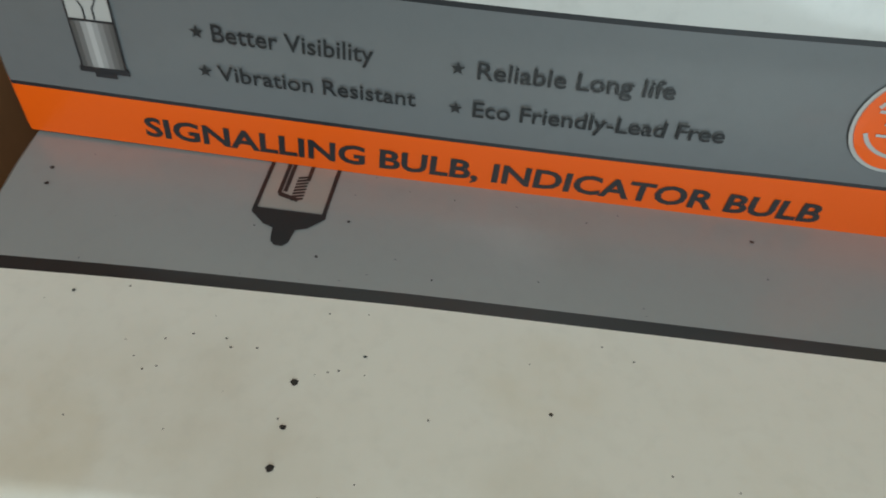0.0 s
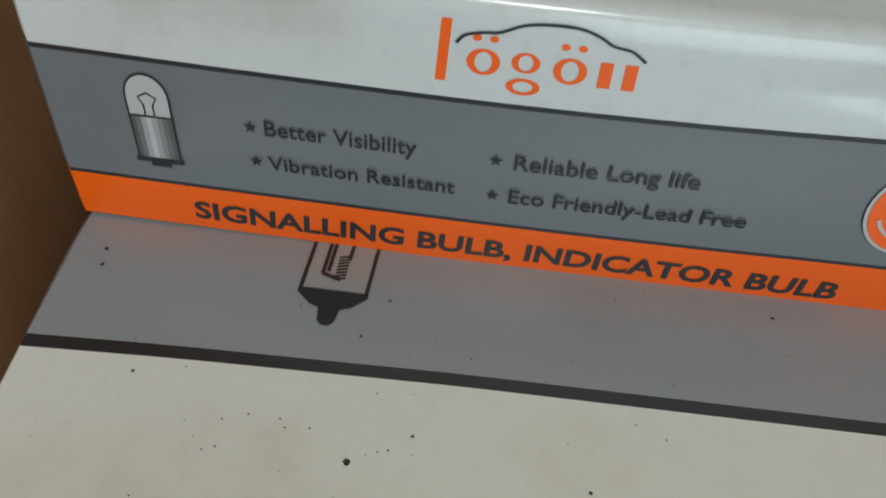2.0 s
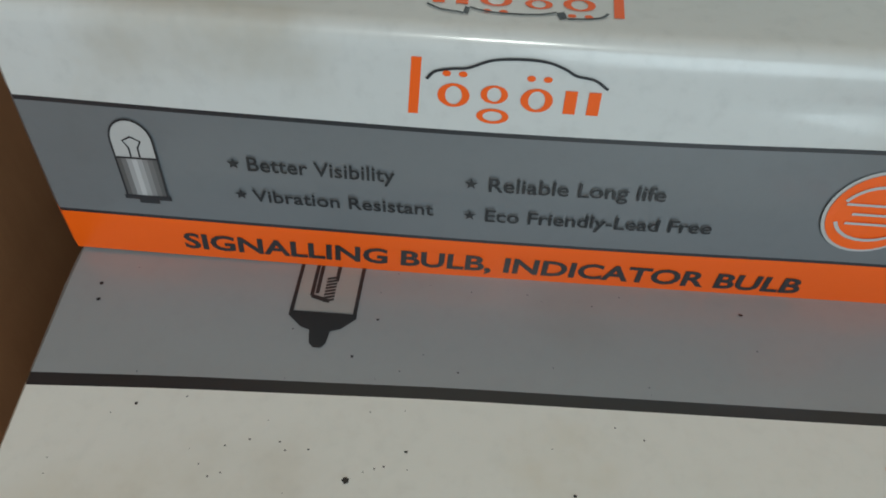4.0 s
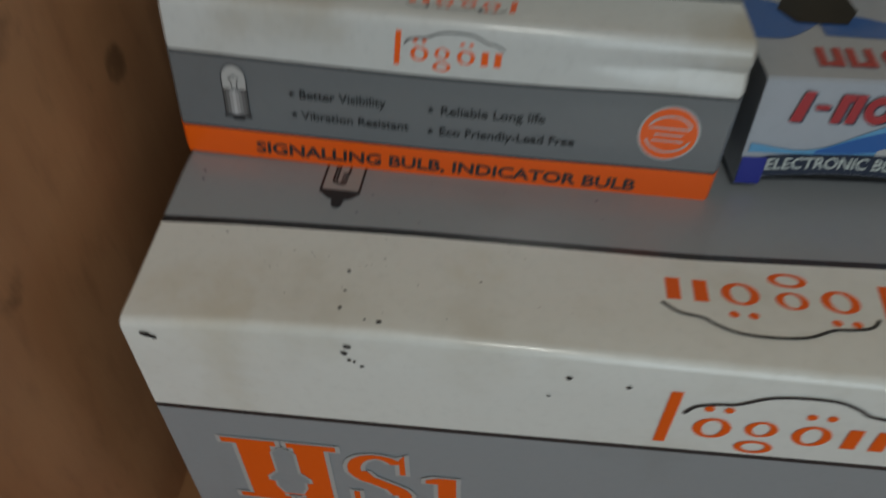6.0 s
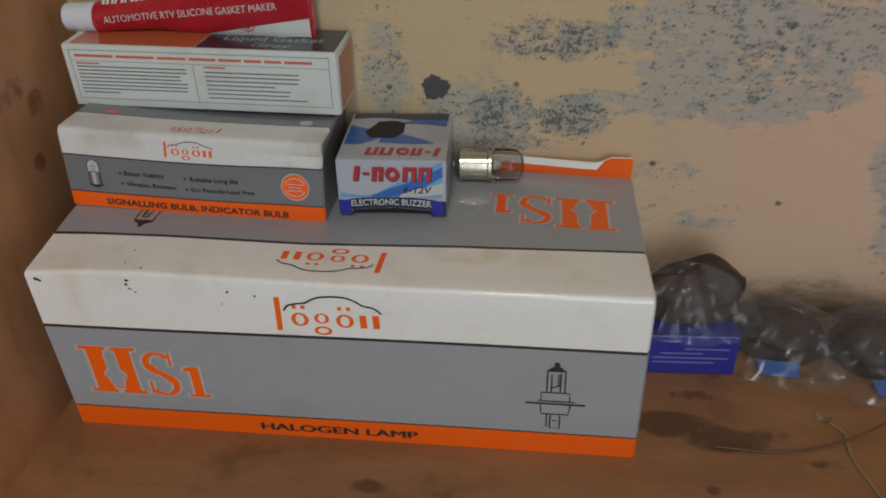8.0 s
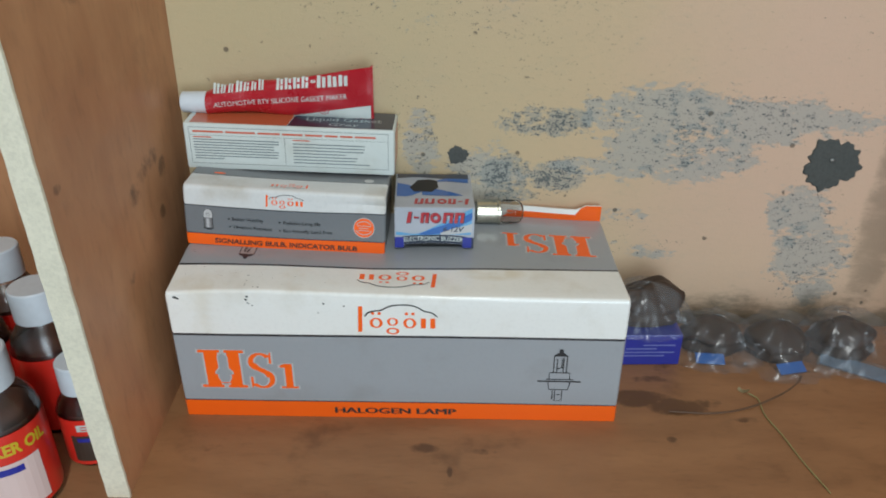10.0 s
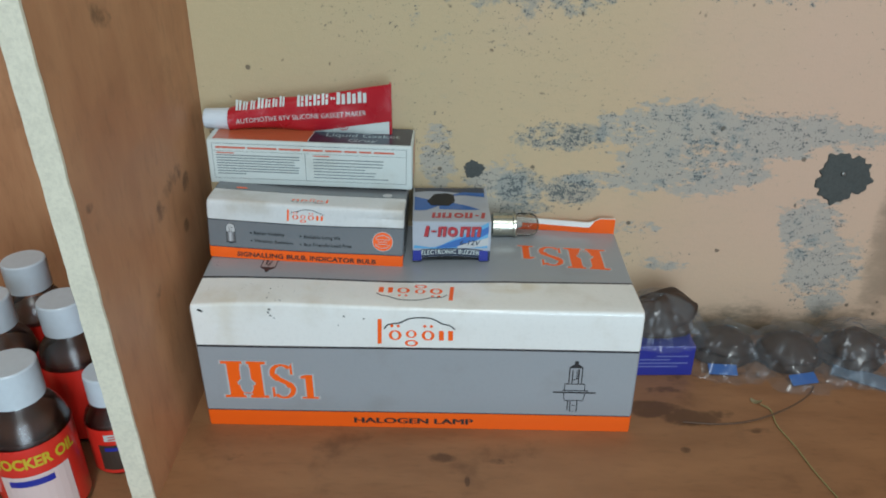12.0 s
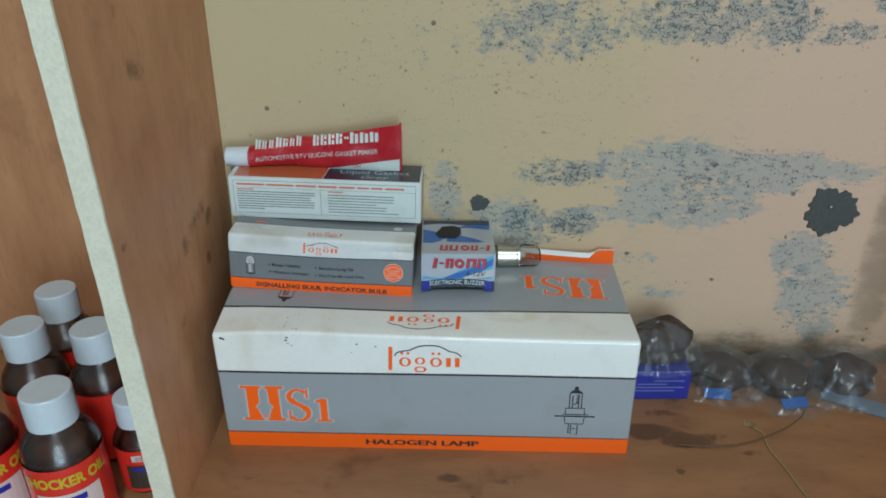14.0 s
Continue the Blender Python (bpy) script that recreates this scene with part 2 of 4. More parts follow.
NAVY = card("navy_printed_card", (0.014, 0.024, 0.055), dirt=0.15)
BLUE = card("blue_printed_card", (0.02, 0.12, 0.42), dirt=0.15)
SKY = card("light_blue_printed_card", (0.12, 0.36, 0.62), dirt=0.15)
RED = card("red_print", (0.42, 0.02, 0.03), dirt=0.1)
TUBE_RED = card("glossy_red_tube_foil", (0.40, 0.010, 0.020), rough=0.28, dirt=0.1, coat=0.5)
RUST = card("orange_brown_print", (0.5, 0.13, 0.05), dirt=0.2)
INK = card("dark_text_ink", (0.022, 0.024, 0.028), dirt=0.0, coat=0.2)
GREY_INK = card("grey_text_ink", (0.17, 0.21, 0.22), dirt=0.0)
FADED_INK = card("faded_pale_ink", (0.30, 0.36, 0.38), dirt=0.0)
RED_INK = card("red_text_ink", (0.62, 0.14, 0.08), dirt=0.0)
BLUE_BOX = card("deep_blue_card", (0.015, 0.025, 0.30), dirt=0.2)
SHELF_WOOD = timber("orange_brown_shelf_wood", (0.345, 0.168, 0.074), (0.255, 0.118, 0.050), (1.2, 4, 4), 0.6,
                    [(0.298, 0.024, 0.022, 0.008, 1.25), (0.324, 0.016, 0.018, 0.008, 1.25), (0.346, 0.02, 0.012, 0.005, 0.9), (0.313, -0.016, 0.0035, 0.003, 1.1),
                     (0.366, 0.004, 0.010, 0.003, 0.9), (0.155, -0.028, 0.010, 0.004, 0.85), (0.196, -0.03, 0.009, 0.003, 0.8), (0.31, 0.045, 0.014, 0.004, 0.8),
                     (0.173, -0.046, 0.0016, 0.005, 1), (0.02, -0.03, 0.012, 0.004, 0.7), (0.40, 0.07, 0.12, 0.02, 0.5)], (0, 1))
PANEL_WOOD = timber("brown_partition_wood", (0.52, 0.262, 0.126), (0.41, 0.188, 0.086), (5, 3, 1.0), 0.35,
                    [(-0.005, 0.268, 0.014, 0.008, 0.62), (0.069, 0.147, 0.009, 0.008, 0.72), (0.036, 0.156, 0.009, 0.006, 0.6), (0.054, 0.160, 0.020, 0.006, 0.5), (0.018, 0.149, 0.012, 0.008, 0.7), (0.056, 0.121, 0.005, 0.005, 0.95), (-0.059, 0.187, 0.004, 0.003, 1.0), (-0.03, 0.305, 0.02, 0.01, 0.5), (0.0, 0.105, 0.01, 0.006, 0.45)], (1, 2))
EDGE_PAINT = plain("chipped_cream_edge_paint", (0.80, 0.75, 0.60), 0.6, scale=520, vary=0.28, bump=0.5)
PLASTER = plaster()
CEMENT = plain("dark_grey_cement", (0.075, 0.08, 0.075), 0.85, scale=420, vary=0.5, bump=0.8)
ROOM_PAINT = plain("room_wall_paint", (0.5, 0.51, 0.49), 0.8, scale=30)
ROOM_FLOOR = plain("grey_cement_floor", (0.3, 0.28, 0.25), 0.7, scale=20)
CAP_WHITE = plain("white_cap_plastic", (0.62, 0.67, 0.72), 0.35, scale=200, vary=0.12, bump=0.05)
NICKEL = plain("nickel_bulb_base", (0.62, 0.60, 0.50), 0.22, metal=1.0, scale=250, vary=0.3)
SOLDER = plain("dull_solder", (0.35, 0.35, 0.33), 0.5, metal=1.0)
GLASS = thin_clear("clear_bulb_glass", (0.86, 0.85, 0.82), 0.12, 0.06, 1.14)
PET = thin_clear("clear_bottle_plastic", (0.90, 0.88, 0.88), 0.16, 0.25)
OIL = plain("dark_red_brown_oil", (0.095, 0.042, 0.032), 0.12, scale=40, vary=0.1, bump=0.0)
LABEL_RED = card("red_bottle_label", (0.68, 0.028, 0.016), rough=0.3, dirt=0.1)
YELLOW = card("yellow_print", (0.6, 0.42, 0.02), dirt=0.0)
LILAC = card("pale_pink_label_print", (0.72, 0.55, 0.52), dirt=0.05)
RUBBER = plain("black_brown_rubber", (0.050, 0.030, 0.020), 0.58, scale=120, vary=0.4, bump=0.25)
DARK_HOLE = plain("black_buzzer_plastic", (0.012, 0.011, 0.011), 0.5)
FILM = film_material()
WIRE = plain("dark_thin_wire", (0.12, 0.065, 0.035), 0.6)
THREAD = plain("yellow_green_thread", (0.34, 0.31, 0.13), 0.7)


# ---- building helpers ----
def part(name, bm, material, parent=None, label="", smooth=False):
    mesh = bpy.data.meshes.new(name)
    bm.to_mesh(mesh)
    bm.free()
    for m in material if isinstance(material, (list, tuple)) else (material,):
        mesh.materials.append(m)
    if smooth:
        mesh.shade_smooth()
        mesh.set_sharp_from_angle(angle=radians(38))
    ob = new(name, mesh)
    if parent:
        ob.parent = parent
    if label:
        ob["label"] = label
    return ob


def thing(name, m, label, category, group="", kind=""):
    ob = new(name)
    ob.empty_display_size = 0.02
    ob.matrix_world = m
    return tagged(ob, label, category, group, kind)


def block(x0, y0, z0, x1, y1, z1, bevel=0.0):
    bm = bmesh.new()
    bmesh.ops.create_cube(bm, size=1)
    for v in bm.verts:
        v.co = ((x0, x1)[v.co.x > 0], (y0, y1)[v.co.y > 0], (z0, z1)[v.co.z > 0])
    if bevel:
        bmesh.ops.bevel(bm, geom=bm.edges[:], offset=bevel, segments=2, profile=0.6, affect="EDGES")
    return bm


def lathe(profile, axis="z", seg=32):
    """A solid of revolution from (radius, height) pairs."""
    bm = bmesh.new()
    rings = []
    for r, h in profile:
        ring = []
        for i in range(seg):
            a = 2 * math.pi * i / seg
            c, s = r * math.cos(a), r * math.sin(a)
            ring.append(bm.verts.new((c, s, h) if axis == "z" else (h, c, s)))
        rings.append(ring)
    for a, b in zip(rings, rings[1:]):
        for i in range(seg):
            j = (i + 1) % seg
            bm.faces.new((a[i], a[j], b[j], b[i]))
    bm.faces.new(rings[0][::-1])
    bm.faces.new(rings[-1])
    bmesh.ops.recalc_face_normals(bm, faces=bm.faces[:])
    return bm


def sweep(points, radius, sides=6):
    bm = bmesh.new()
    rings = []
    pts = [Vector(p) for p in points]
    for i, p in enumerate(pts):
        d = (pts[min(i + 1, len(pts) - 1)] - pts[max(i - 1, 0)]).normalized()
        u = d.cross(Vector((0.13, 0.2, 0.97))).normalized()
        w = d.cross(u)
        rings.append([bm.verts.new(p + radius * (u * math.cos(k * 2 * math.pi / sides) + w * math.sin(k * 2 * math.pi / sides))) for k in range(sides)])
    for a, b in zip(rings, rings[1:]):
        for k in range(sides):
            bm.faces.new((a[k], a[(k + 1) % sides], b[(k + 1) % sides], b[k]))
    bm.faces.new(rings[0][::-1])
    bm.faces.new(rings[-1])
    bmesh.ops.recalc_face_normals(bm, faces=bm.faces[:])
    return bm


def spline(points, n=10):
    """Smooth polyline through the points (Catmull-Rom)."""
    p = [Vector(q) for q in points]
    p = [2 * p[0] - p[1]] + p + [2 * p[-1] - p[-2]]
    out = []
    for i in range(1, len(p) - 2):
        for k in range(n):
            s = k / n
            out.append(0.5 * ((2 * p[i]) + (p[i + 1] - p[i - 1]) * s + (2 * p[i - 1] - 5 * p[i] + 4 * p[i + 1] - p[i + 2]) * s * s
                              + (3 * p[i] - p[i - 1] - 3 * p[i + 1] + p[i + 2]) * s ** 3))
    return out + [p[-2]]


class Print:
    """Flat printed shapes, laid on a face by put(u, v, lift)."""

    def __init__(self, put):
        self.put, self.bm = put, bmesh.new()

    def poly(self, pts, lift=0.00012):
        vs = [self.bm.verts.new(self.put(u, v, lift)) for u, v in pts]
        self.bm.faces.new(vs)
        return self

    def box(self, u0, v0, u1, v1, lift=0.00012):
        return self.poly([(u0, v0), (u1, v0), (u1, v1), (u0, v1)], lift)

    def stroke(self, pts, width, lift=0.00012):
        pts = [Vector((*p, 0)[:2]) for p in pts]
        side = []
        for i, p in enumerate(pts):
            d = (pts[min(i + 1, len(pts) - 1)] - pts[max(i - 1, 0)]).normalized()
            n = Vector((-d.y, d.x)) * width / 2
            side.append((p + n, p - n))
        for a, b in zip(side, side[1:]):
            self.poly([a[1], b[1], b[0], a[0]], lift)
        return self

    def ring(self, cu, cv, ru, rv, width, lift=0.00012, a0=0, a1=360, n=28):
        pts = [(cu + ru * math.cos(radians(a0 + (a1 - a0) * i / n)), cv + rv * math.sin(radians(a0 + (a1 - a0) * i / n))) for i in range(n + 1)]
        return self.stroke(pts, width, lift)

    def disc(self, cu, cv, ru, rv, lift=0.00012, n=24, wobble=0.0):
        return self.poly([(cu + ru * (1 + wobble * math.sin(3 * i + cu * 900) * 0.7 + wobble * math.sin(7 * i)) * math.cos(2 * math.pi * i / n),
                           cv + rv * (1 + wobble * math.sin(5 * i + cv * 700)) * math.sin(2 * math.pi * i / n)) for i in range(n)], lift)

    def text(self, words, u0, v0, u1, v1, bold=0.0, shear=0.0, flip=False, lift=0.00012):
        """Words stretched to fill the box; flip: upside down in it."""
        c = bpy.data.curves.new("words", "FONT")
        c.body, c.offset, c.shear, c.resolution_u = words, bold, shear, 3
        ob = bpy.data.objects.new("words", c)
        scene.collection.objects.link(ob)
        bpy.context.view_layer.update()
        mesh = bpy.data.meshes.new_from_object(ob.evaluated_get(bpy.context.evaluated_depsgraph_get()))
        xs, ys = [v.co.x for v in mesh.vertices], [v.co.y for v in mesh.vertices]
        x0, x1, y0, y1 = min(xs), max(xs), min(ys), max(ys)
        vs = []
        for v in mesh.vertices:
            a, b = (v.co.x - x0) / (x1 - x0), (v.co.y - y0) / (y1 - y0)
            if flip:
                a, b = 1 - a, 1 - b
            vs.append(self.bm.verts.new(self.put(u0 + a * (u1 - u0), v0 + b * (v1 - v0), lift)))
        for f in mesh.polygons:
            try:
                self.bm.faces.new([vs[i] for i in f.vertices])
            except ValueError:
                pass
        bpy.data.objects.remove(ob)
        bpy.data.curves.remove(c)
        bpy.data.meshes.remove(mesh)
        return self

    def done(self, name, material, parent, label=""):
        return part(name, self.bm, material, parent, label)


def loft_box(length, profile, stations=40, edge=0.0008, warp=None):
    """A carton: a closed profile of (place(x) -> (y, z), material slot of the strip after it) drawn along x, with softened ends."""
    bm = bmesh.new()
    xs = [(0, edge), (edge, 0)] + [(length * i / stations, 0) for i in range(1, stations)] + [(length - edge, 0), (length, edge)]
    cy = sum(p[0](length / 2)[0] for p in profile) / len(profile)
    cz = sum(p[0](length / 2)[1] for p in profile) / len(profile)
    rings = []
    for x, inset in xs:
        ring = []
        for f, _ in profile:
            y, z = f(x)
            if inset:
                y += inset * (1 if y < cy else -1)
                z += inset * (1 if z < cz else -1)
            co = Vector((x, y, z))
            ring.append(bm.verts.new(warp(co) if warp else co))
        rings.append(ring)
    n = len(profile)
    for a, b in zip(rings, rings[1:]):
        for i in range(n):
            face = bm.faces.new((a[i], b[i], b[(i + 1) % n], a[(i + 1) % n]))
            face.material_index = profile[i][1]
    bm.faces.new(rings[0][::1]).material_index = min(1, profile[0][1])
    bm.faces.new(rings[-1][::-1]).material_index = min(1, profile[0][1])
    bmesh.ops.recalc_face_normals(bm, faces=bm.faces[:])
    return bm


def at_point(y, z):
    return lambda x: (y, z)


def wordmark(put, u0, v0, w, h, parent, flip=False):
    """Maker's mark: plain orange rings and bars with a dark car-shaped line over them."""
    if flip:
        q = lambda u, v, o: put(u0 + w - u * w, v0 + h - v * h, o)
    else:
        q = lambda u, v, o: put(u0 + u * w, v0 + v * h, o)
    r = w / h
    p = Print(q)
    p.poly([(0.03, 0.10), (0.08, 0.10), (0.095, 0.97), (0.045, 0.97)])

    def loop(cx, cy, ru, rv, side=0.52, cap=0.78, n=22):
        """A ring, heavier at its sides than at its head and foot."""
        for i in range(n):
            a, b = 2 * math.pi * i / n, 2 * math.pi * (i + 1) / n
            p.poly([(cx + ru * math.cos(a), cy + rv * math.sin(a)), (cx + ru * math.cos(b), cy + rv * math.sin(b)),
                    (cx + ru * side * math.cos(b), cy + rv * cap * math.sin(b)), (cx + ru * side * math.cos(a), cy + rv * cap * math.sin(a))])

    for c in (0.255, 0.665):
        loop(c, 0.41, 0.080, 0.175)
        p.disc(c - 0.038, 0.735, 0.021, 0.048)
        p.disc(c + 0.042, 0.735, 0.021, 0.048)
    loop(0.455, 0.455, 0.068, 0.135)
    loop(0.455, 0.13, 0.082, 0.115, 0.6, 0.66)
    for c in (0.83, 0.945):
        p.poly([(c - 0.03, 0.24), (c + 0.03, 0.24), (c + 0.03, 0.58), (c - 0.03, 0.58)])
    p.done("maker_mark", ORANGE, parent, "orange printed mark of plain rings and bars")
    car = spline([(0.12, 0.63, 0), (0.16, 0.76, 0), (0.24, 0.82, 0), (0.32, 0.85, 0), (0.43, 0.99, 0), (0.56, 1.035, 0), (0.69, 1.02, 0), (0.78, 0.93, 0), (0.84, 0.83, 0), (0.93, 0.78, 0), (1.0, 0.64, 0)], 6)
    p = Print(q)
    for a, b in zip(car, car[1:]):
        d = Vector(((b.x - a.x) * r, b.y - a.y)).normalized() * 0.021
        n = Vector((-d.y / r, d.x))
        p.poly([(a.x - n.x, a.y - n.y), (b.x - n.x, b.y - n.y), (b.x + n.x, b.y + n.y), (a.x + n.x, a.y + n.y)], 0.0002)
    p.done("car_outline", BLACK, parent, "thin black car outline print")


def star(p, u, v, r):
    p.poly([(u + (r if i % 2 == 0 else r * 0.42) * math.sin(i * math.pi / 5), v + (r if i % 2 == 0 else r * 0.42) * math.cos(i * math.pi / 5)) for i in range(10)])


# ---- the place: shelf, walls, partition ----
WALL_Y = 0.1175
shelf = thing("shelf", pose(0, 0, 0), "stained orange-brown wooden shelf board against the wall", "shelf", kind="structure")
part("shelf_board", block(-0.62, -0.13, -0.022, 0.9, WALL_Y, 0.0, 0.001), SHELF_WOOD, shelf)

wall = thing("wall_north", pose(0, 0, 0), "old peach plaster wall with rubbed grey patches and mould", "wall", kind="structure")
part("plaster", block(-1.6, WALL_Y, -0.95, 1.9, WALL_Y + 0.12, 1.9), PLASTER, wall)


def lump(name, cx, cz, rx, rz, thick, seed, parent, label, n=84):
    rnd = random.Random(seed)
    ph = [rnd.uniform(0, 6.28) for _ in range(5)]
    bm = bmesh.new()
    rings = []
    for s, d in ((1.0, 0.0), (0.93, thick * 0.8), (0.6, thick), (0.25, thick * 0.75)):
        ring = []
        for i in range(n):
            a = 2 * math.pi * i / n
            k = s * (1 + 0.07 * math.sin(3 * a + ph[0]) + 0.06 * math.sin(5 * a + ph[1]) + 0.06 * math.sin(11 * a + ph[2]) + 0.05 * math.sin(19 * a + ph[3]))
            ring.append(bm.verts.new((cx + rx * k * math.cos(a), WALL_Y + 0.0006 - d, cz + rz * k * math.sin(a))))
        rings.append(ring)
    for a, b in zip(rings, rings[1:]):
        for i in range(n):
            bm.faces.new((a[i], a[(i + 1) % n], b[(i + 1) % n], b[i]))
    bm.faces.new(rings[-1])
    bmesh.ops.recalc_face_normals(bm, faces=bm.faces[:])
    return part(name, bm, CEMENT, parent, label, True)


lump("cement_patch", 0.438, 0.1345, 0.0195, 0.0190, 0.002, 3, wall, "dark grey cement patch")
nail = lathe([(0.0002, 0.0), (0.0011, 0.0002), (0.0012, 0.0008), (0.0006, 0.0011)], "z", 14)
bmesh.ops.rotate(nail, verts=nail.verts[:], matrix=Euler((radians(90), 0, 0)).to_matrix())
bmesh.ops.translate(nail, verts=nail.verts[:], vec=(0.4365, WALL_Y - 0.0016, 0.1385))
part("nail_head", nail, SOLDER, wall, "small dull nail head", True)
lump("cement_patch", 0.1755, 0.1385, 0.0075, 0.0068, 0.0012, 8, wall, "small dark grey cement patch")

partition = thing("partition_panel", pose(0, 0, 0), "brown wooden upright partition with a chipped cream front edge", "partition", kind="structure")


def board_slab(y0, y1, out=0.0, n=14, thick=0.0122):
    """An upright board, slightly twisted: its front edge leans a little, its rear edge the other way."""
    bm = bmesh.new()
    rows = []
    for i in range(n + 1):
        z = 0.62 * i / n
        ring = []
        for y in (y0, y1):
            k = (y + 0.072) / (WALL_Y + 0.072)
            x = (1 - k) * (-0.0105 - 0.022 * z) + k * (-0.0185 + 0.016 * z)
            chip = out and 0.0005 * noise.noise(Vector((0, y * 40, z * 90)))
            ring += [bm.verts.new((x + out + chip, y, z)), bm.verts.new((x - thick - out - chip, y, z))]
        rows.append([ring[0], ring[2], ring[3], ring[1]])
    for a, b in zip(rows, rows[1:]):
        for k in range(4):
            bm.faces.new((a[k], a[(k + 1) % 4], b[(k + 1) % 4], b[k]))
    bm.faces.new(rows[0][::-1])
    bm.faces.new(rows[-1])
    bmesh.ops.recalc_face_normals(bm, faces=bm.faces[:])
    return bm


part("panel_board", board_slab(-0.0700, WALL_Y - 0.0002), PANEL_WOOD, partition)
part("edge_strip", board_slab(-0.0722, -0.0702, 0.0004, 140), EDGE_PAINT, partition, "chipped cream painted edge")

back = thing("back_board", pose(0, 0, 0), "plain brown back board behind the bottles", "panel", kind="structure")
part("board", block(-0.62, WALL_Y - 0.007, 0.001, -0.0345, WALL_Y - 0.001, 0.62), PANEL_WOOD, back)
side = thing("unseen_side_panel", pose(0, 0, 0), "plain brown unseen side boards, the right one added to shade the bay", "panel", kind="structure")
part("unseen_side_board", block(-0.64, -0.13, 0.0, -0.622, WALL_Y - 0.001, 0.62), PANEL_WOOD, side)
# unseen board added to keep lamp light off the bay's right end
part("unseen_side_board", block(0.536, -0.072, 0.0005, 0.552, WALL_Y - 0.001, 0.62), PANEL_WOOD, side)

room = thing("room_shell", pose(0, 0, 0), "plain painted room walls behind the shelf's viewer", "room", kind="structure")
part("wall_west", block(-1.72, -2.6, -0.95, -1.6, WALL_Y + 0.12, 1.9), ROOM_PAINT, room)
part("wall_east", block(1.9, -2.6, -0.95, 2.02, WALL_Y + 0.12, 1.9), ROOM_PAINT, room)
part("wall_south", block(-1.6, -2.72, -0.95, 1.9, -2.6, 1.9), ROOM_PAINT, room)
floor = tagged(part("floor", block(-1.72, -2.72, -1.05, 2.02, WALL_Y + 0.12, -0.95), ROOM_FLOOR), "plain grey cement floor of the room", "floor", kind="structure")
ceiling = tagged(part("ceiling", block(-1.72, -2.72, 1.9, 2.02, WALL_Y + 0.12, 2.0), ROOM_PAINT), "plain painted room ceiling", "ceiling", kind="structure")


# ---- big lamp carton ----
BW, BD, BH = 0.28, 0.1145, 0.0935


def along(table, u):
    for (a, va), (b, vb) in zip(table, table[1:]):
        if u <= b:
            return va + (vb - va) * max(0, (u - a) / (b - a))
    return table[-1][1]


def big_top(x, y):
    """The lid sags: highest to the rear by the partition."""
    u, k = min(1, max(0, x / BW)), min(1, max(0, y / 0.05))
    k = k * k * (3 - 2 * k) * 0.5 + k * 0.5
    edge = along([(0, 0.0938), (0.08, 0.0956), (0.2, 0.0962), (0.4, 0.0945), (0.6, 0.0932), (1, 0.0925)], u)
    rear = along([(0, 0.1004), (0.15, 0.0982), (0.45, 0.0945), (0.7, 0.0940), (1, 0.0900)], u)
    return edge * (1 - k) + rear * k


def line_y(x):
    return along([(0, 0.0273), (0.22, 0.0288), (0.43, 0.0297), (0.75, 0.0335), (1, 0.0383)], x / BW)


def big_profile():
    f = lambda z: at_point(0.0, z)
    r = 0.0024
    pts = [(f(0.0), 2), (f(0.0125), 3), (lambda x: (0, 0.0133), 1), (f(0.0632), 3), (f(0.0648), 0), (f(0.082), 0)]
    for k in range(5):
        a = math.pi / 2 * k / 4
        pts.append((lambda x, a=a: (r - r * math.cos(a), big_top(x, 0) - r + r * math.sin(a)), 0))
    pts += [(lambda x: (0.01, big_top(x, 0.01)), 0), (lambda x: (0.018, big_top(x, 0.018)), 0), (lambda x: (line_y(x), big_top(x, line_y(x))), 3),
            (lambda x: (line_y(x) + 0.0019, big_top(x, line_y(x) + 0.0019)), 1)]
    for y in (0.045, 0.05, 0.075, 0.095):
        pts.append((lambda x, y=y: (y, big_top(x, y)), 1))
    pts += [(lambda x: (BD - 0.0015, big_top(x, BD)), 1), (lambda x: (BD, big_top(x, BD) - 0.0015), 1), (at_point(BD, 0.05), 1), (at_point(BD, 0.0), 1)]
    return pts


def big_warp(co):
    """Slight bellying of the front sheet between its edges."""
    if co.y < 0.001 and co.z < 0.088:
        co.y -= 0.0005 * math.sin(math.pi * co.x / BW * 2.0 + 0.6) * math.sin(math.pi * co.z / 0.09)
    return co


big = thing("lamp_carton", pose(0, 0, 0.0002), "large white, grey and orange printed halogen lamp carton on the shelf", "box")
part("carton_body", loft_box(BW, big_profile(), 44, 0.001, big_warp), [WHITE, PALE_GREY, ORANGE, BLACK], big, smooth=True)


def front(u, v, o):
    c = big_warp(Vector((u, 0, v)))
    return (c.x, c.y - o - 0.0001, c.z)



top = lambda u, v, o: (u, v, big_top(u, v) + o)

wordmark(front, 0.1143, 0.0655, 0.0500, 0.0211, big)
wordmark(top, 0.1143, 0.0098, 0.0505, 0.0182, big, True)
p = Print(front)
for shift, lift in ((0.0, 0.00012), (0.0004, 0.00014), (0.0008, 0.00016)):
    p.text("HALOGEN LAMP", 0.0976 + shift, 0.0037, 0.1759 + shift, 0.0081, 0.0, 0, False, lift)
p.done("lettering", BLACK, big, "black printed words")


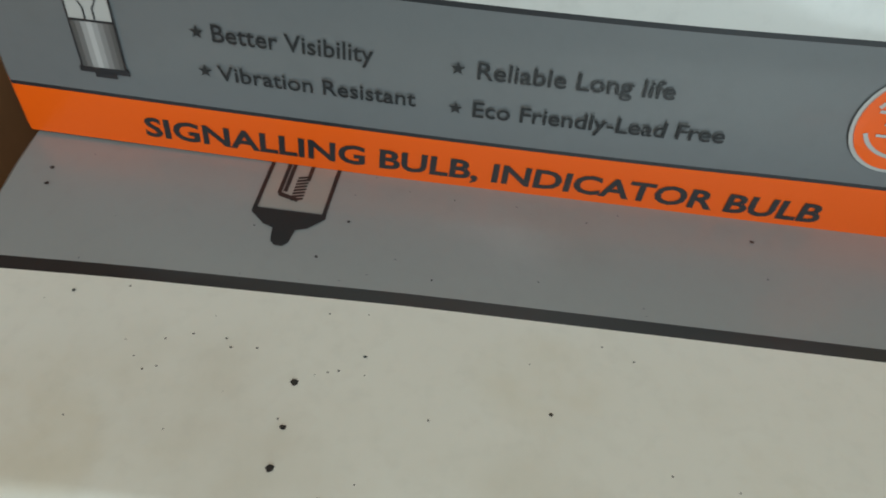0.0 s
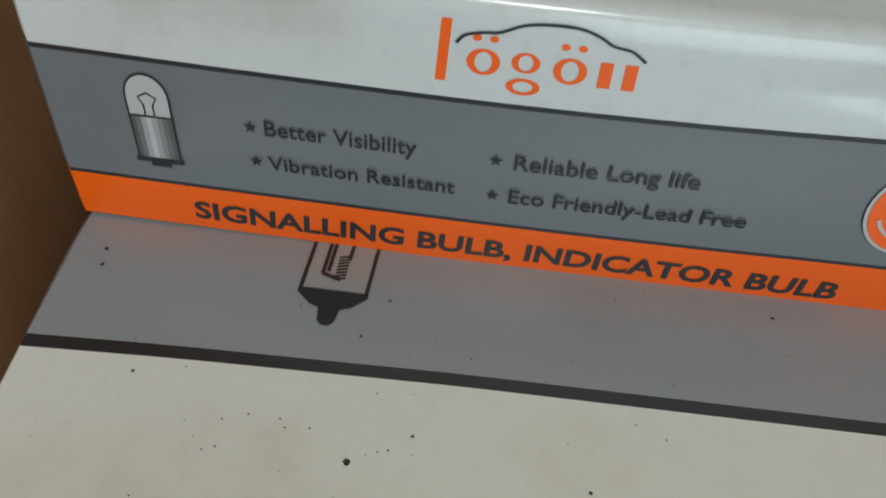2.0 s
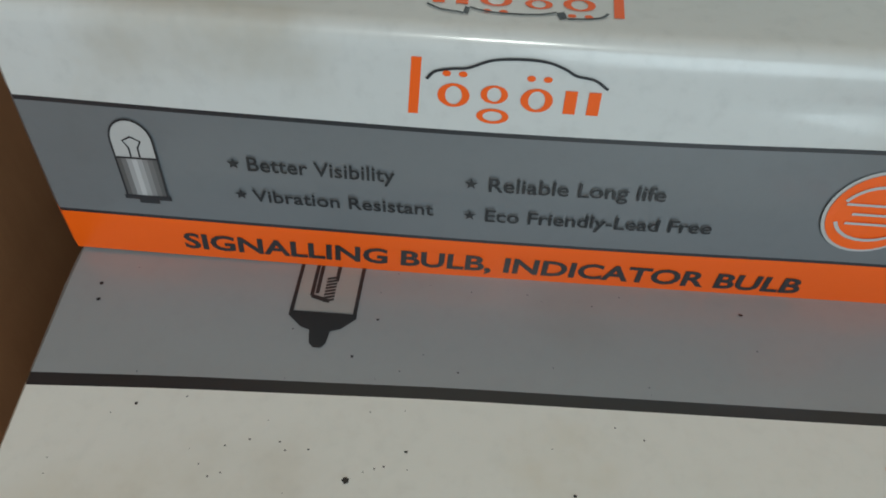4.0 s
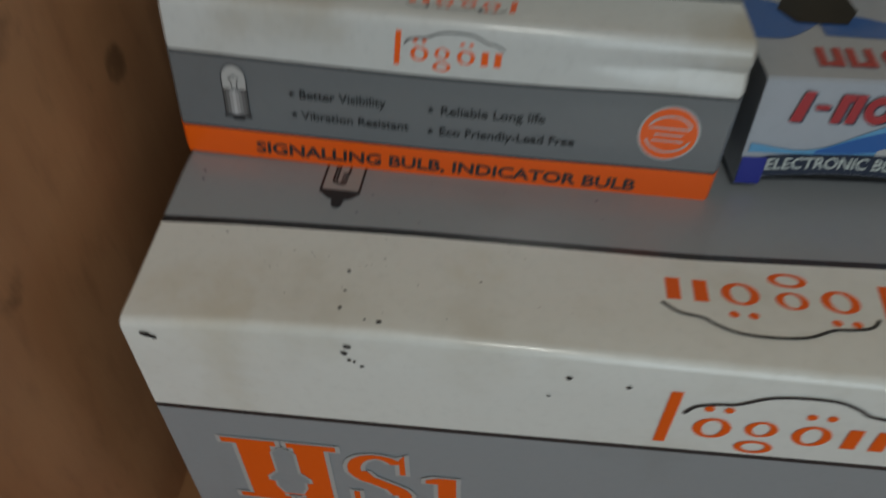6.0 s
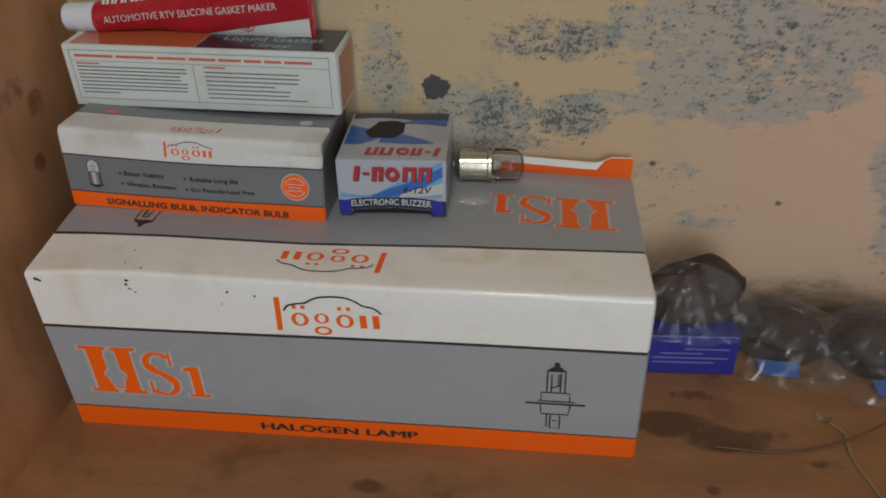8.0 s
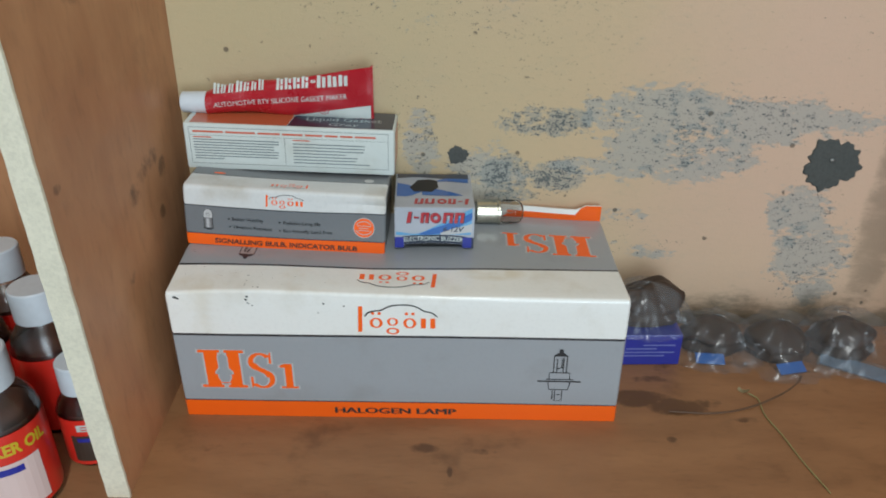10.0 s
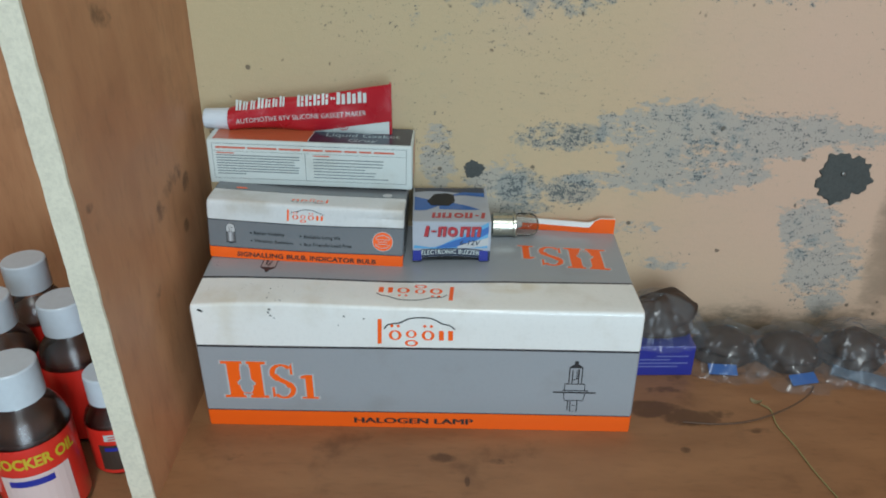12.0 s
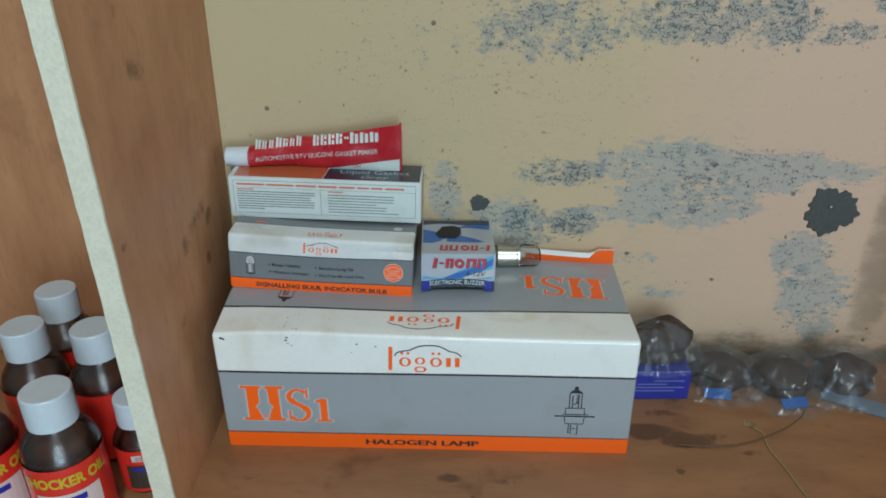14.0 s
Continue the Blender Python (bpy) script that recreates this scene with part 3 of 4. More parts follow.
def type_code(put, u0, v0, w, h, flip, parent):
    """The lamp type in heavy slab letters, orange with a white edge."""
    if flip:
        q = lambda u, v, o: put(u0 + w - u * w, v0 + h - v * h, o)
    else:
        q = lambda u, v, o: put(u0 + u * w, v0 + v * h, o)

    def slab(p, g, lift):
        for x0, x1 in ((0.0, 0.225), (0.27, 0.47)):
            p.box(x0 - g, 0.93 - g, x1 + g, 1.0 + g, lift)
            p.box(x0 - g, 0.0 - g, x1 + g, 0.07 + g, lift)
        p.box(0.06 - g, 0.07 + g, 0.20 + g, 0.93 - g, lift)
        p.box(0.295 - g, 0.07 + g, 0.42 + g, 0.93 - g, lift)
        p.box(0.20 + g, 0.12, 0.295 - g, 0.60, lift)
        p.ring(0.632, 0.70, 0.098, 0.215, 0.055 + 2 * g, lift + 0.00002, 35, 250, 22)
        p.ring(0.632, 0.245, 0.105, 0.225, 0.055 + 2 * g, lift + 0.00002, -145, 75, 22)
        p.stroke([(0.545, 0.66), (0.575, 0.56), (0.64, 0.48), (0.70, 0.40), (0.725, 0.30)], 0.085 + 2 * g, lift + 0.00003)
        p.poly([(0.722 - g, 0.66 - g), (0.745 + g, 0.66 - g), (0.745 + g, 0.97 + g), (0.722 - g, 0.90 + g)], lift)
        p.poly([(0.515 - g, 0.0 - g), (0.54 + g, 0.06 - g), (0.54 + g, 0.30 + g), (0.515 - g, 0.30 + g)], lift)
        p.box(0.875 - g, 0.05 + g, 0.95 + g, 0.66 + g, lift)
        p.poly([(0.825 - g, 0.56 - g), (0.875 - g, 0.56 - g), (0.875 - g, 0.66 + g), (0.825 - g, 0.61 + g)], lift)
        p.box(0.825 - g, 0.0 - g, 1.0 + g, 0.05 + g, lift)
        return p

    slab(Print(q), 0.019, 0.0001).done("letter_edging", PALE, parent, "white edging of the printed letters")
    slab(Print(q), 0.0, 0.0002).done("lettering", ORANGE, parent, "large orange printed type code")
    for grow, lift, ink, words in ((0.012, 0.0003, PALE, "pale edge of the lamp silhouette"), (0.0, 0.0004, PALE_GREY, "small grey lamp silhouette in the letter")):
        m = Print(q)
        m.poly([(0.205 - grow, 0.52), (0.29 + grow, 0.52), (0.29 + grow, 0.84), (0.2475, 0.93 + grow), (0.205 - grow, 0.84)], lift)
        m.poly([(0.165 - grow, 0.36), (0.33 + grow, 0.36), (0.33 + grow, 0.42 + grow), (0.29 + grow, 0.52 + grow), (0.205 - grow, 0.52 + grow), (0.165 - grow, 0.42 + grow)], lift + 0.00002)
        m.poly([(0.215 - grow, 0.16 - grow), (0.28 + grow, 0.16 - grow), (0.305 + grow, 0.27), (0.305 + grow, 0.36), (0.19 - grow, 0.36), (0.19 - grow, 0.27)], lift + 0.00004)
        m.done("lamp_picture", ink, parent, words)


type_code(front, 0.0140, 0.0234, 0.0615, 0.0292, False, big)
type_code(top, 0.2070, 0.0568, 0.0612, 0.0290, True, big)


def lamp_drawing(put, cu, v0, h, flip, parent, thick=0.0004):
    """Line drawing of a halogen lamp, tip at the top."""
    if flip:
        q = lambda u, v, o: put(cu - u * h, v0 + h - v * h, o)
    else:
        q = lambda u, v, o: put(cu + u * h, v0 + v * h, o)
    w = thick / h
    p = Print(q)
    p.poly([(-0.1, 0.86), (0.1, 0.86), (0.1, 0.88), (0.06, 0.92), (0.035, 0.93), (0.03, 0.99), (0.0, 1.0), (-0.03, 0.99), (-0.035, 0.93), (-0.06, 0.92), (-0.1, 0.88)])
    for a in [[(-0.1, 0.88), (-0.1, 0.56)], [(0.1, 0.88), (0.1, 0.56)], [(-0.05, 0.82), (-0.05, 0.56)], [(0.05, 0.84), (0.05, 0.56)], [(-0.05, 0.62), (0.04, 0.66)],
              [(-0.16, 0.42), (-0.16, 0.55), (0.16, 0.55), (0.16, 0.42)], [(-0.17, 0.36), (-0.15, 0.22), (0.15, 0.22), (0.17, 0.36)],
              [(-0.09, 0.22), (-0.09, 0.02)], [(-0.05, 0.2), (-0.05, 0.0), (0.06, 0.0), (0.06, 0.2)], [(-0.02, 0.12), (0.03, 0.12)]]:
        p.stroke(a, w)
    p.stroke([(-0.34, 0.38), (0.34, 0.38)], w * 1.6)
    p.stroke([(-0.2, 0.42), (0.22, 0.42)], w)
    for k in range(6):
        p.stroke([(0.01, 0.66 + 0.03 * k), (0.05, 0.675 + 0.03 * k)], w * 0.9)
    p.done("lamp_drawing", INK, parent, "dark line drawing of a halogen lamp")


lamp_drawing(front, 0.2413, 0.0165, 0.0402, False, big, 0.0007)

# the same lamp printed on the lid, half hidden by the small carton
p = Print(lambda u, v, o: top(0.0401 + (u - 0.041) * 0.8, 0.0417 + (v - 0.0412) * (0.8 if v < 0.0412 else 1), o))
p.poly([(0.0348, 0.0412), (0.0348, 0.0402), (0.0375, 0.0378), (0.0392, 0.0372), (0.0396, 0.0345), (0.0405, 0.0336), (0.0418, 0.0336), (0.0426, 0.0345), (0.0430, 0.0372),
        (0.0448, 0.0378), (0.0473, 0.0402), (0.0473, 0.0412)][::-1])
for a in [[(0.0352, 0.041), (0.0356, 0.062)], [(0.0469, 0.041), (0.0474, 0.062)], [(0.0383, 0.044), (0.0385, 0.062)], [(0.0392, 0.0445), (0.0394, 0.062)], [(0.0383, 0.044), (0.0418, 0.0432)],
          [(0.0424, 0.047), (0.0427, 0.062)], [(0.0404, 0.050), (0.0405, 0.062)]]:
    (ua, va), (ub, vb) = a
    p.stroke([(ua + (ub - ua) * k / 12, va + (vb - va) * k / 12) for k in range(13)], 0.0007, 0.0002)
for k in range(8):
    p.stroke([(0.0405, 0.0432 + 0.0006 * k), (0.0425, 0.0437 + 0.0006 * k)], 0.0004)
p.done("lamp_drawing", INK, big, "dark halogen lamp drawing")
p = Print(lambda u, v, o: top(0.0401 + (u - 0.041) * 0.8, 0.0417 + (v - 0.0412) * (0.8 if v < 0.0412 else 1), o))
for k in range(14):
    va, vb = 0.0414 + 0.0206 * k / 14, 0.0414 + 0.0206 * (k + 1) / 14
    p.box(0.0356, va, 0.0469, vb, 0.00008)
p.done("lamp_drawing_ground", card("lid_drawing_grey", (0.36, 0.36, 0.36), dirt=0.2), big, "paler grey ground of the lamp drawing")

# specks and scuffs on the lid
rnd = random.Random(5)
p = Print(top)
for u, v, r in [(0.0474, 0.0165, 0.0006), (0.0476, 0.0110, 0.0005), (0.0475, 0.0063, 0.0006), (0.0562, 0.0032, 0.0008), (0.0532, 0.0036, 0.0004), (0.076, 0.0166, 0.0003),
                (0.0061, 0.0440, 0.0004), (0.0066, 0.0412, 0.0004), (0.1015, 0.0465, 0.0004), (0.0483, 0.041, 0.0003), (0.0455, 0.0345, 0.0003), (0.0605, 0.033, 0.0002),
                (0.0175, 0.0253, 0.0003), (0.0341, 0.0212, 0.0002), (0.0381, 0.0211, 0.0002), (0.0390, 0.0200, 0.0002), (0.0420, 0.0203, 0.0002), (0.0546, 0.0208, 0.0003), (0.0520, 0.0186, 0.0002)]:
    p.disc(u, v, r * 0.8, r * 0.65, 0.0002, 10, 0.2)
for _ in range(70):
    u, v, r = rnd.uniform(0.008, 0.27), rnd.uniform(0.004, 0.05), rnd.uniform(0.00006, 0.00014)
    if rnd.random() < 0.6:
        u = rnd.gauss(0.045, 0.02)
        u = min(0.12, max(0.008, u))
    p.disc(u, v, r, r, 0.0002, 6)
tagged(p.done("fly_speck", BLACK, big, "black fly specks on the lid"), kind="stuff")
p = Print(front)
for u, v, r in [(0.0498, 0.0918, 0.0009), (0.049, 0.0896, 0.0008), (0.0499, 0.0874, 0.0005), (0.0510, 0.0870, 0.0004), (0.0525, 0.0856, 0.0005), (0.006, 0.0905, 0.0012), (0.0075, 0.0898, 0.0009),
                (0.0957, 0.0875, 0.0007), (0.092, 0.081, 0.0004), (0.108, 0.0860, 0.0006)]:
    p.disc(u, v, r, r * 0.75, 0.0002, 10, 0.25)
tagged(p.done("scuffing", INK, big, "dark scuff marks near the edge"), kind="stuff")

# tuck flap standing up along the rear edge of the lid
bm = bmesh.new()
bm2 = []
for i in range(25):
    u = 0.19 + 0.0895 * i / 24
    hgt = 0.0095 + (0.0036 * min(1, (u - 0.262) / 0.006) if u > 0.262 else 0)
    y = BD - 0.001 + 0.0012 * math.sin(6 * i / 24)
    z = big_top(u, BD) - 0.001
    bm2.append([bm.verts.new((u, y, z)), bm.verts.new((u, y - 0.0012, z + hgt * (1.0 if u > 0.264 else 0.62))), bm.verts.new((u, y - 0.0008, z + hgt)), bm.verts.new((u, y + 0.0006, z + hgt)), bm.verts.new((u, y + 0.0012, z))])
for a, b in zip(bm2, bm2[1:]):
    for k in range(4):
        bm.faces.new((a[k], b[k], b[k + 1], a[k + 1])).material_index = 0 if k in (0, 3) else 1
bm.faces.new(bm2[0])
bm.faces.new(bm2[-1][::-1])
bmesh.ops.recalc_face_normals(bm, faces=bm.faces[:])
part("tuck_flap", bm, [ORANGE, WHITE], big, "orange tuck flap with a white torn edge")

# ---- small bulb carton ----
SL, SD, SH = 0.1290, 0.053, 0.0408
small_pose = Matrix.Translation((-0.0005, 0.0502, 0.1014)) @ pose(0, 0, 0, 0, 3.1, 0.3)


def small_warp(co):
    if co.y < 0.006 and co.z > 0.015:
        co.y += 0.002 * (co.z - 0.015) / 0.025
        # a pressed crease towards the far end
        far = max(0, min(1, (co.x - 0.082) / 0.035))
        co.y += 0.0013 * far * far * math.exp(-((co.z - 0.0334) / 0.0016) ** 2)
    sag = max(0, min(1, (co.z - 0.034) / (SH - 0.0369)))
    co.z -= 0.0012 * math.sin(math.pi * co.x / SL) * (0.4 + co.y / SD) * sag
    return co


def dip(x):
    """The printed rows bow with the sheet: lowest near the middle, rising to both ends."""
    table = [(0, 0.0010), (0.020, 0.0005), (0.054, 0.0), (0.064, 0.0), (0.080, 0.0002), (0.095, 0.0006), (0.109, 0.0013), (0.129, 0.0015)]
    return sum(along(table, x + k * 0.004) for k in (-2, -1, 0, 1, 2)) / 5


def low_dip(x):
    return 0.0008 * max(0, 1 - x / 0.055) ** 1.4 + 0.0001 * max(0, x - 0.1) / 0.03


def small_profile():
    f = lambda z: at_point(0.0, z)
    pts = [(lambda x: (0, -0.0006 + 0.6 * low_dip(x)), 2), (lambda x: (0, 0.0071 + 0.65 * dip(x)), 3), (lambda x: (0, 0.0077 + 0.65 * dip(x)), 1), (lambda x: (0, 0.0261 + dip(x)), 3),
           (lambda x: (0, 0.0268 + dip(x)), 0), (f(0.0305), 0), (f(0.0322), 0), (f(0.0334), 0), (f(0.0346), 0), (f(0.0362), 0)]
    r = 0.0028
    for k in range(5):
        a = math.pi / 2 * k / 4
        pts.append((at_point(r - r * math.cos(a), SH - r + r * math.sin(a)), 0))
    pts += [(at_point(0.0205, SH), 3), (at_point(0.0211, SH), 1), (at_point(0.036, SH), 1), (at_point(SD - 0.001, SH), 1), (at_point(SD, SH - 0.001), 1), (at_point(SD, 0), 1)]
    return pts


small = thing("bulb_carton", small_pose, "small white, grey and orange signalling bulb carton on the lamp carton", "box")
part("carton_body", loft_box(SL, small_profile(), 40, 0.0009, small_warp), [DULL_WHITE, GREY, ORANGE, BLACK], small, smooth=True)


def s_front(u, v, o):
    c = small_warp(Vector((u, 0, v)))
    return (c.x, c.y - o, c.z)


def s_row(u, v, o):
    return s_front(u, v + dip(u), o)


def s_top(u, v, o):
    c = small_warp(Vector((u, v, SH)))
    return (c.x, c.y, c.z + o)


wordmark(s_front, 0.0516, 0.0281, 0.0250, 0.0095, small)
wordmark(s_top, 0.0540, 0.0050, 0.0250, 0.0085, small, True)
Print(lambda u, v, o: s_front(u, v + low_dip(u), o)).text("SIGNALLING BULB, INDICATOR BULB", 0.0183, 0.0004, 0.1110, 0.0044, 0.028, 0.04).done("lettering", BLACK, small, "bold black printed words")
p = Print(s_row)
for words, u0, v0, u1, v1 in [("Better Visibility", 0.0304, 0.0169, 0.0506, 0.0200), ("Vibration Resistant", 0.0304, 0.0121, 0.0560, 0.0144),
                              ("Reliable Long life", 0.0634, 0.0165, 0.0873, 0.0196), ("Eco Friendly-Lead Free", 0.0633, 0.0109, 0.0948, 0.0140)]:
    p.text(words, u0, v0, u1, v1, 0.012, 0.0)
for u, v in ((0.0285, 0.0187), (0.0288, 0.0133), (0.0610, 0.0184), (0.0611, 0.0127)):
    star(p, u, v, 0.00095)
p.done("lettering", INK, small, "dark printed list of claims")
# bulb picture
b_front = lambda u, v, o: s_front(0.0151 + (u - 0.012) * 0.88, v + 0.0004, o)
p = Print(b_front)
arch = [(0.0120 + 0.0033 * math.cos(math.pi * i / 14), 0.0213 + 0.0034 * math.sin(math.pi * i / 14)) for i in range(15)]
p.poly([(0.0153, 0.0185)] + arch + [(0.0087, 0.0185)])
p.done("bulb_picture_glass", PALE, small, "pale printed bulb glass")
for k, tone in enumerate((0.10, 0.17, 0.36, 0.50, 0.36, 0.24, 0.15, 0.10)):
    p = Print(b_front)
    p.box(0.0087 + 0.000825 * k, 0.0115, 0.0087 + 0.000825 * (k + 1), 0.0185)
    p.done("bulb_picture_base", card("printed_metal_grey", (tone, tone, tone * 1.03), dirt=0.1), small, "grey shaded print of the bulb base")
p = Print(b_front)
p.stroke([(0.0087, 0.0115), (0.0087, 0.0213)] + arch[::-1] + [(0.0153, 0.0115)], 0.0003, 0.0002)
p.stroke([(0.0087, 0.0185), (0.0153, 0.0185)], 0.0003, 0.0002)
p.stroke([(0.0113, 0.0187), (0.0113, 0.0202), (0.0106, 0.0213), (0.012, 0.022), (0.0134, 0.0213), (0.0127, 0.0202), (0.0127, 0.0187)], 0.00028, 0.0002)
p.box(0.0082, 0.0110, 0.0158, 0.0118, 0.0002)
p.box(0.0104, 0.0103, 0.0137, 0.0111, 0.0002)
p.done("bulb_picture_outline", BLACK, small, "black outlines of the bulb picture")
# round orange seal with a pale ring
Print(s_front).disc(0.1153, 0.0181, 0.0069, 0.0071, 0.0001, 40).done("seal", PALE, small, "pale rim of the printed seal")
Print(s_front).disc(0.1153, 0.0181, 0.0064, 0.0066, 0.0002, 40).done("seal", ORANGE, small, "round orange printed seal")
p = Print(s_front)
p.ring(0.1153, 0.0181, 0.0052, 0.0046, 0.0005, 0.0003, 25, 155, 16)
p.ring(0.1153, 0.0181, 0.0052, 0.0046, 0.0005, 0.0003, 200, 340, 16)
for k, w in enumerate((0.0045, 0.0032, 0.0036)):
    p.box(0.1153 - w, 0.0194 - 0.0016 * k, 0.1153 + w, 0.0198 - 0.0016 * k, 0.0003)
tagged(p.done("seal_print", PALE, small, "pale bars and arcs on the seal"), kind="stuff")
p = Print(s_top)
p.disc(0.018, 0.024, 0.004, 0.0012)
p.done("seal", ORANGE, small, "orange print at the rear of the lid")
p = Print(s_top)
p.disc(0.116, 0.0245, 0.0032, 0.0028)
p.done("bulb_picture_glass", PALE, small, "pale printed bulb on the lid")

# ---- white adhesive carton ----
CL, CD, CH = 0.1375, 0.033, 0.0312
carton_pose = Matrix.Translation((-0.0040, 0.0825, 0.1414)) @ pose(0, 0, 0, 2.0, 1.9, 0.3)
carton = thing("adhesive_carton", carton_pose, "white printed gasket adhesive carton stacked on the bulb carton", "box")
r = 0.0012
prof = [(at_point(0, 0), 0), (at_point(0, CH - r), 0), (at_point(r * 0.4, CH - r * 0.4), 0), (at_point(r, CH), 1), (at_point(CD - r, CH), 1), (at_point(CD, CH - r), 0), (at_point(CD, 0), 0)]
part("carton_body", loft_box(CL, prof, 24, 0.0008, None), [CREAM, CREAM], carton, smooth=True)
c_front = lambda u, v, o: (u, -o, v)
c_top = lambda u, v, o: (u, v, CH + o)
c_end = lambda u, v, o: (CL + o, u, v)
Print(c_top).poly([(0.004, 0.0015), (0.067, 0.0015), (0.070, CD - 0.0015), (0.004, CD - 0.0015)]).done("top_panel", RUST, carton, "orange-brown printed half of the top")
Print(c_top).poly([(0.0675, 0.0015), (CL - 0.0015, 0.0015), (CL - 0.0015, CD - 0.0015), (0.0705, CD - 0.0015)]).done("top_panel", NAVY, carton, "navy printed half of the top")
p = Print(c_top)
p.text("Liquid Gasket", 0.078, 0.0105, 0.128, 0.0190, 0.01, 0, False, 0.0002)
p.text("Grey", 0.094, 0.0030, 0.114, 0.0095, 0.01, 0.2, False, 0.0002)
p.done("lettering", FADED_INK, carton, "pale printed words")
Print(c_end).box(0.003, 0.002, CD - 0.003, CH - 0.003).done("end_panel", RUST, carton, "orange-brown printed end")
p = Print(c_front)
for a in [(0.0035, 0.0285, CL - 0.004, 0.0288), (0.0035, 0.0035, CL - 0.004, 0.0038), (0.0035, 0.0035, 0.0038, 0.0288), (CL - 0.0043, 0.0035, CL - 0.004, 0.0288),
          (0.0035, 0.0232, CL - 0.004, 0.0234), (0.0655, 0.0035, 0.0658, 0.0232)]:
    p.box(*a)
rnd = random.Random(2)
for k in range(8):
    p.box(0.006, 0.0200 - 0.0019 * k, 0.006 + (0.056 if k < 7 else 0.02) * rnd.uniform(0.93, 1), 0.0207 - 0.0019 * k)
for k in range(7):
    p.box(0.071, 0.0192 - 0.0022 * k, 0.071 + rnd.uniform(0.03, 0.058), 0.0199 - 0.0022 * k)
tagged(p.done("small_print", GREY_INK, carton, "grey bars of small print with a ruled frame"), kind="stuff")
p = Print(c_front)
u = 0.006
while u < CL - 0.02:
    w = rnd.uniform(0.008, 0.02)
    p.box(u, 0.0252, min(u + w, CL - 0.008), 0.0265)
    u += w + 0.0015
p.box(0.006, 0.0216, 0.018, 0.0224)
p.box(0.071, 0.0216, 0.082, 0.0224)
tagged(p.done("headline", RED_INK, carton, "row of red printed bars"), kind="stuff")

# ---- red tube of sealant lying on the adhesive carton ----
tube_pose = Matrix.Translation((0.0, 0.1035, 0.1795)) @ pose(0, 0, 0, 0, 0.6, 0)
tube = thing("sealant_tube", tube_pose, "crumpled glossy red sealant tube with a white cap on the carton", "tube")
bm = bmesh.new()
rings = []
NU, NV = 90, 64
for i in range(NU + 1):
    s = i / NU
    u = 0.009 + 0.109 * s
    half_h = 0.0078 + 0.0098 * s
    half_t = 0.0078 * (1 - s) ** 0.8 + 0.0009
    ring = []
    for k in range(NV):
        a = 2 * math.pi * k / NV
        y, z = half_t * math.cos(a), half_h * math.sin(a)
        dent = noise.noise(Vector((u * 55, z * 70, 3.0))) * 0.0034 * min(1, s * 4) * (1 - s * 0.75)
        ring.append(bm.verts.new((u, y * (1 - 0.1 * math.sin(9 * s)) + dent + 0.002 * math.sin(4 * s), z + 0.0085 * s + 0.0022 * math.sin(7 * s) * (1 - s))))
    rings.append(ring)
for a, b in zip(rings, rings[1:]):
    for k in range(NV):
        bm.faces.new((a[k], b[k], b[(k + 1) % NV], a[(k + 1) % NV]))
bm.faces.new(rings[0])
bm.faces.new(rings[-1][::-1])
bmesh.ops.recalc_face_normals(bm, faces=bm.faces[:])
part("tube_body", bm, TUBE_RED, tube, smooth=True)
part("tube_crimp", block(0.1175, -0.001, -0.009, 0.1192, 0.0035, 0.0262, 0.0003), TUBE_RED, tube, "flat crimped end")
cap = lathe([(0.0062, -0.0085), (0.0068, -0.008), (0.0072, 0.004), (0.0074, 0.0085), (0.006, 0.0088), (0.0055, 0.0094)], "x", 28)
part("cap", cap, CAP_WHITE, tube, "tapered white plastic cap", True)


def t_side(u, v, o):
    s = (u - 0.009) / 0.109
    half_h, half_t = 0.0078 + 0.0098 * s, 0.0078 * (1 - s) ** 0.8 + 0.0009
    zc = v - (0.0085 * s + 0.0022 * math.sin(7 * s) * (1 - s))
    k = max(-0.98, min(0.98, zc / half_h))
    dent = noise.noise(Vector((u * 55, zc * 70, 3.0))) * 0.0034 * min(1, s * 4) * (1 - s * 0.75)
    return (u, -half_t * math.sqrt(1 - k * k) * (1 - 0.1 * math.sin(9 * s)) + dent + 0.002 * math.sin(4 * s) - o - 0.0003, v)


def t_bars(rows, name, material, label):
    p = Print(t_side)
    for u0, u1, va, vb, h in rows:
        n = 6
        for i in range(n):
            a, b = u0 + (u1 - u0) * i / n, u0 + (u1 - u0) * (i + 1) / n
            za, zb = va + (vb - va) * i / n, va + (vb - va) * (i + 1) / n
            p.poly([(a, za), (b, zb), (b, zb + h), (a, za + h)], 0.0003)
    tagged(p.done(name, material, tube, label), kind="stuff")


bars = []
for k, w in enumerate((0.0045, 0.0035, 0.0035, 0.0045, 0.004, 0.0038, 0.004)):
    u0 = 0.0145 + 0.0049 * k
    bars.append((u0, u0 + w * 0.85, 0.0075 + 0.085 * (u0 - 0.0145), 0.0075 + 0.085 * (u0 + w - 0.0145), 0.0048 if k not in (0, 3, 6) else 0.0062))
for k in range(4):
    u0 = 0.056 + 0.0055 * k
    bars.append((u0, u0 + 0.0042, 0.0105 + 0.08 * (u0 - 0.056), 0.0105 + 0.08 * (u0 - 0.052), 0.0068))
bars.append((0.0785, 0.0815, 0.0150, 0.0152, 0.0016))
for k in range(3):
    u0 = 0.0825 + 0.0072 * k
    bars.append((u0, u0 + 0.0058, 0.0122 + 0.08 * (u0 - 0.082), 0.0122 + 0.08 * (u0 - 0.077), 0.0072))
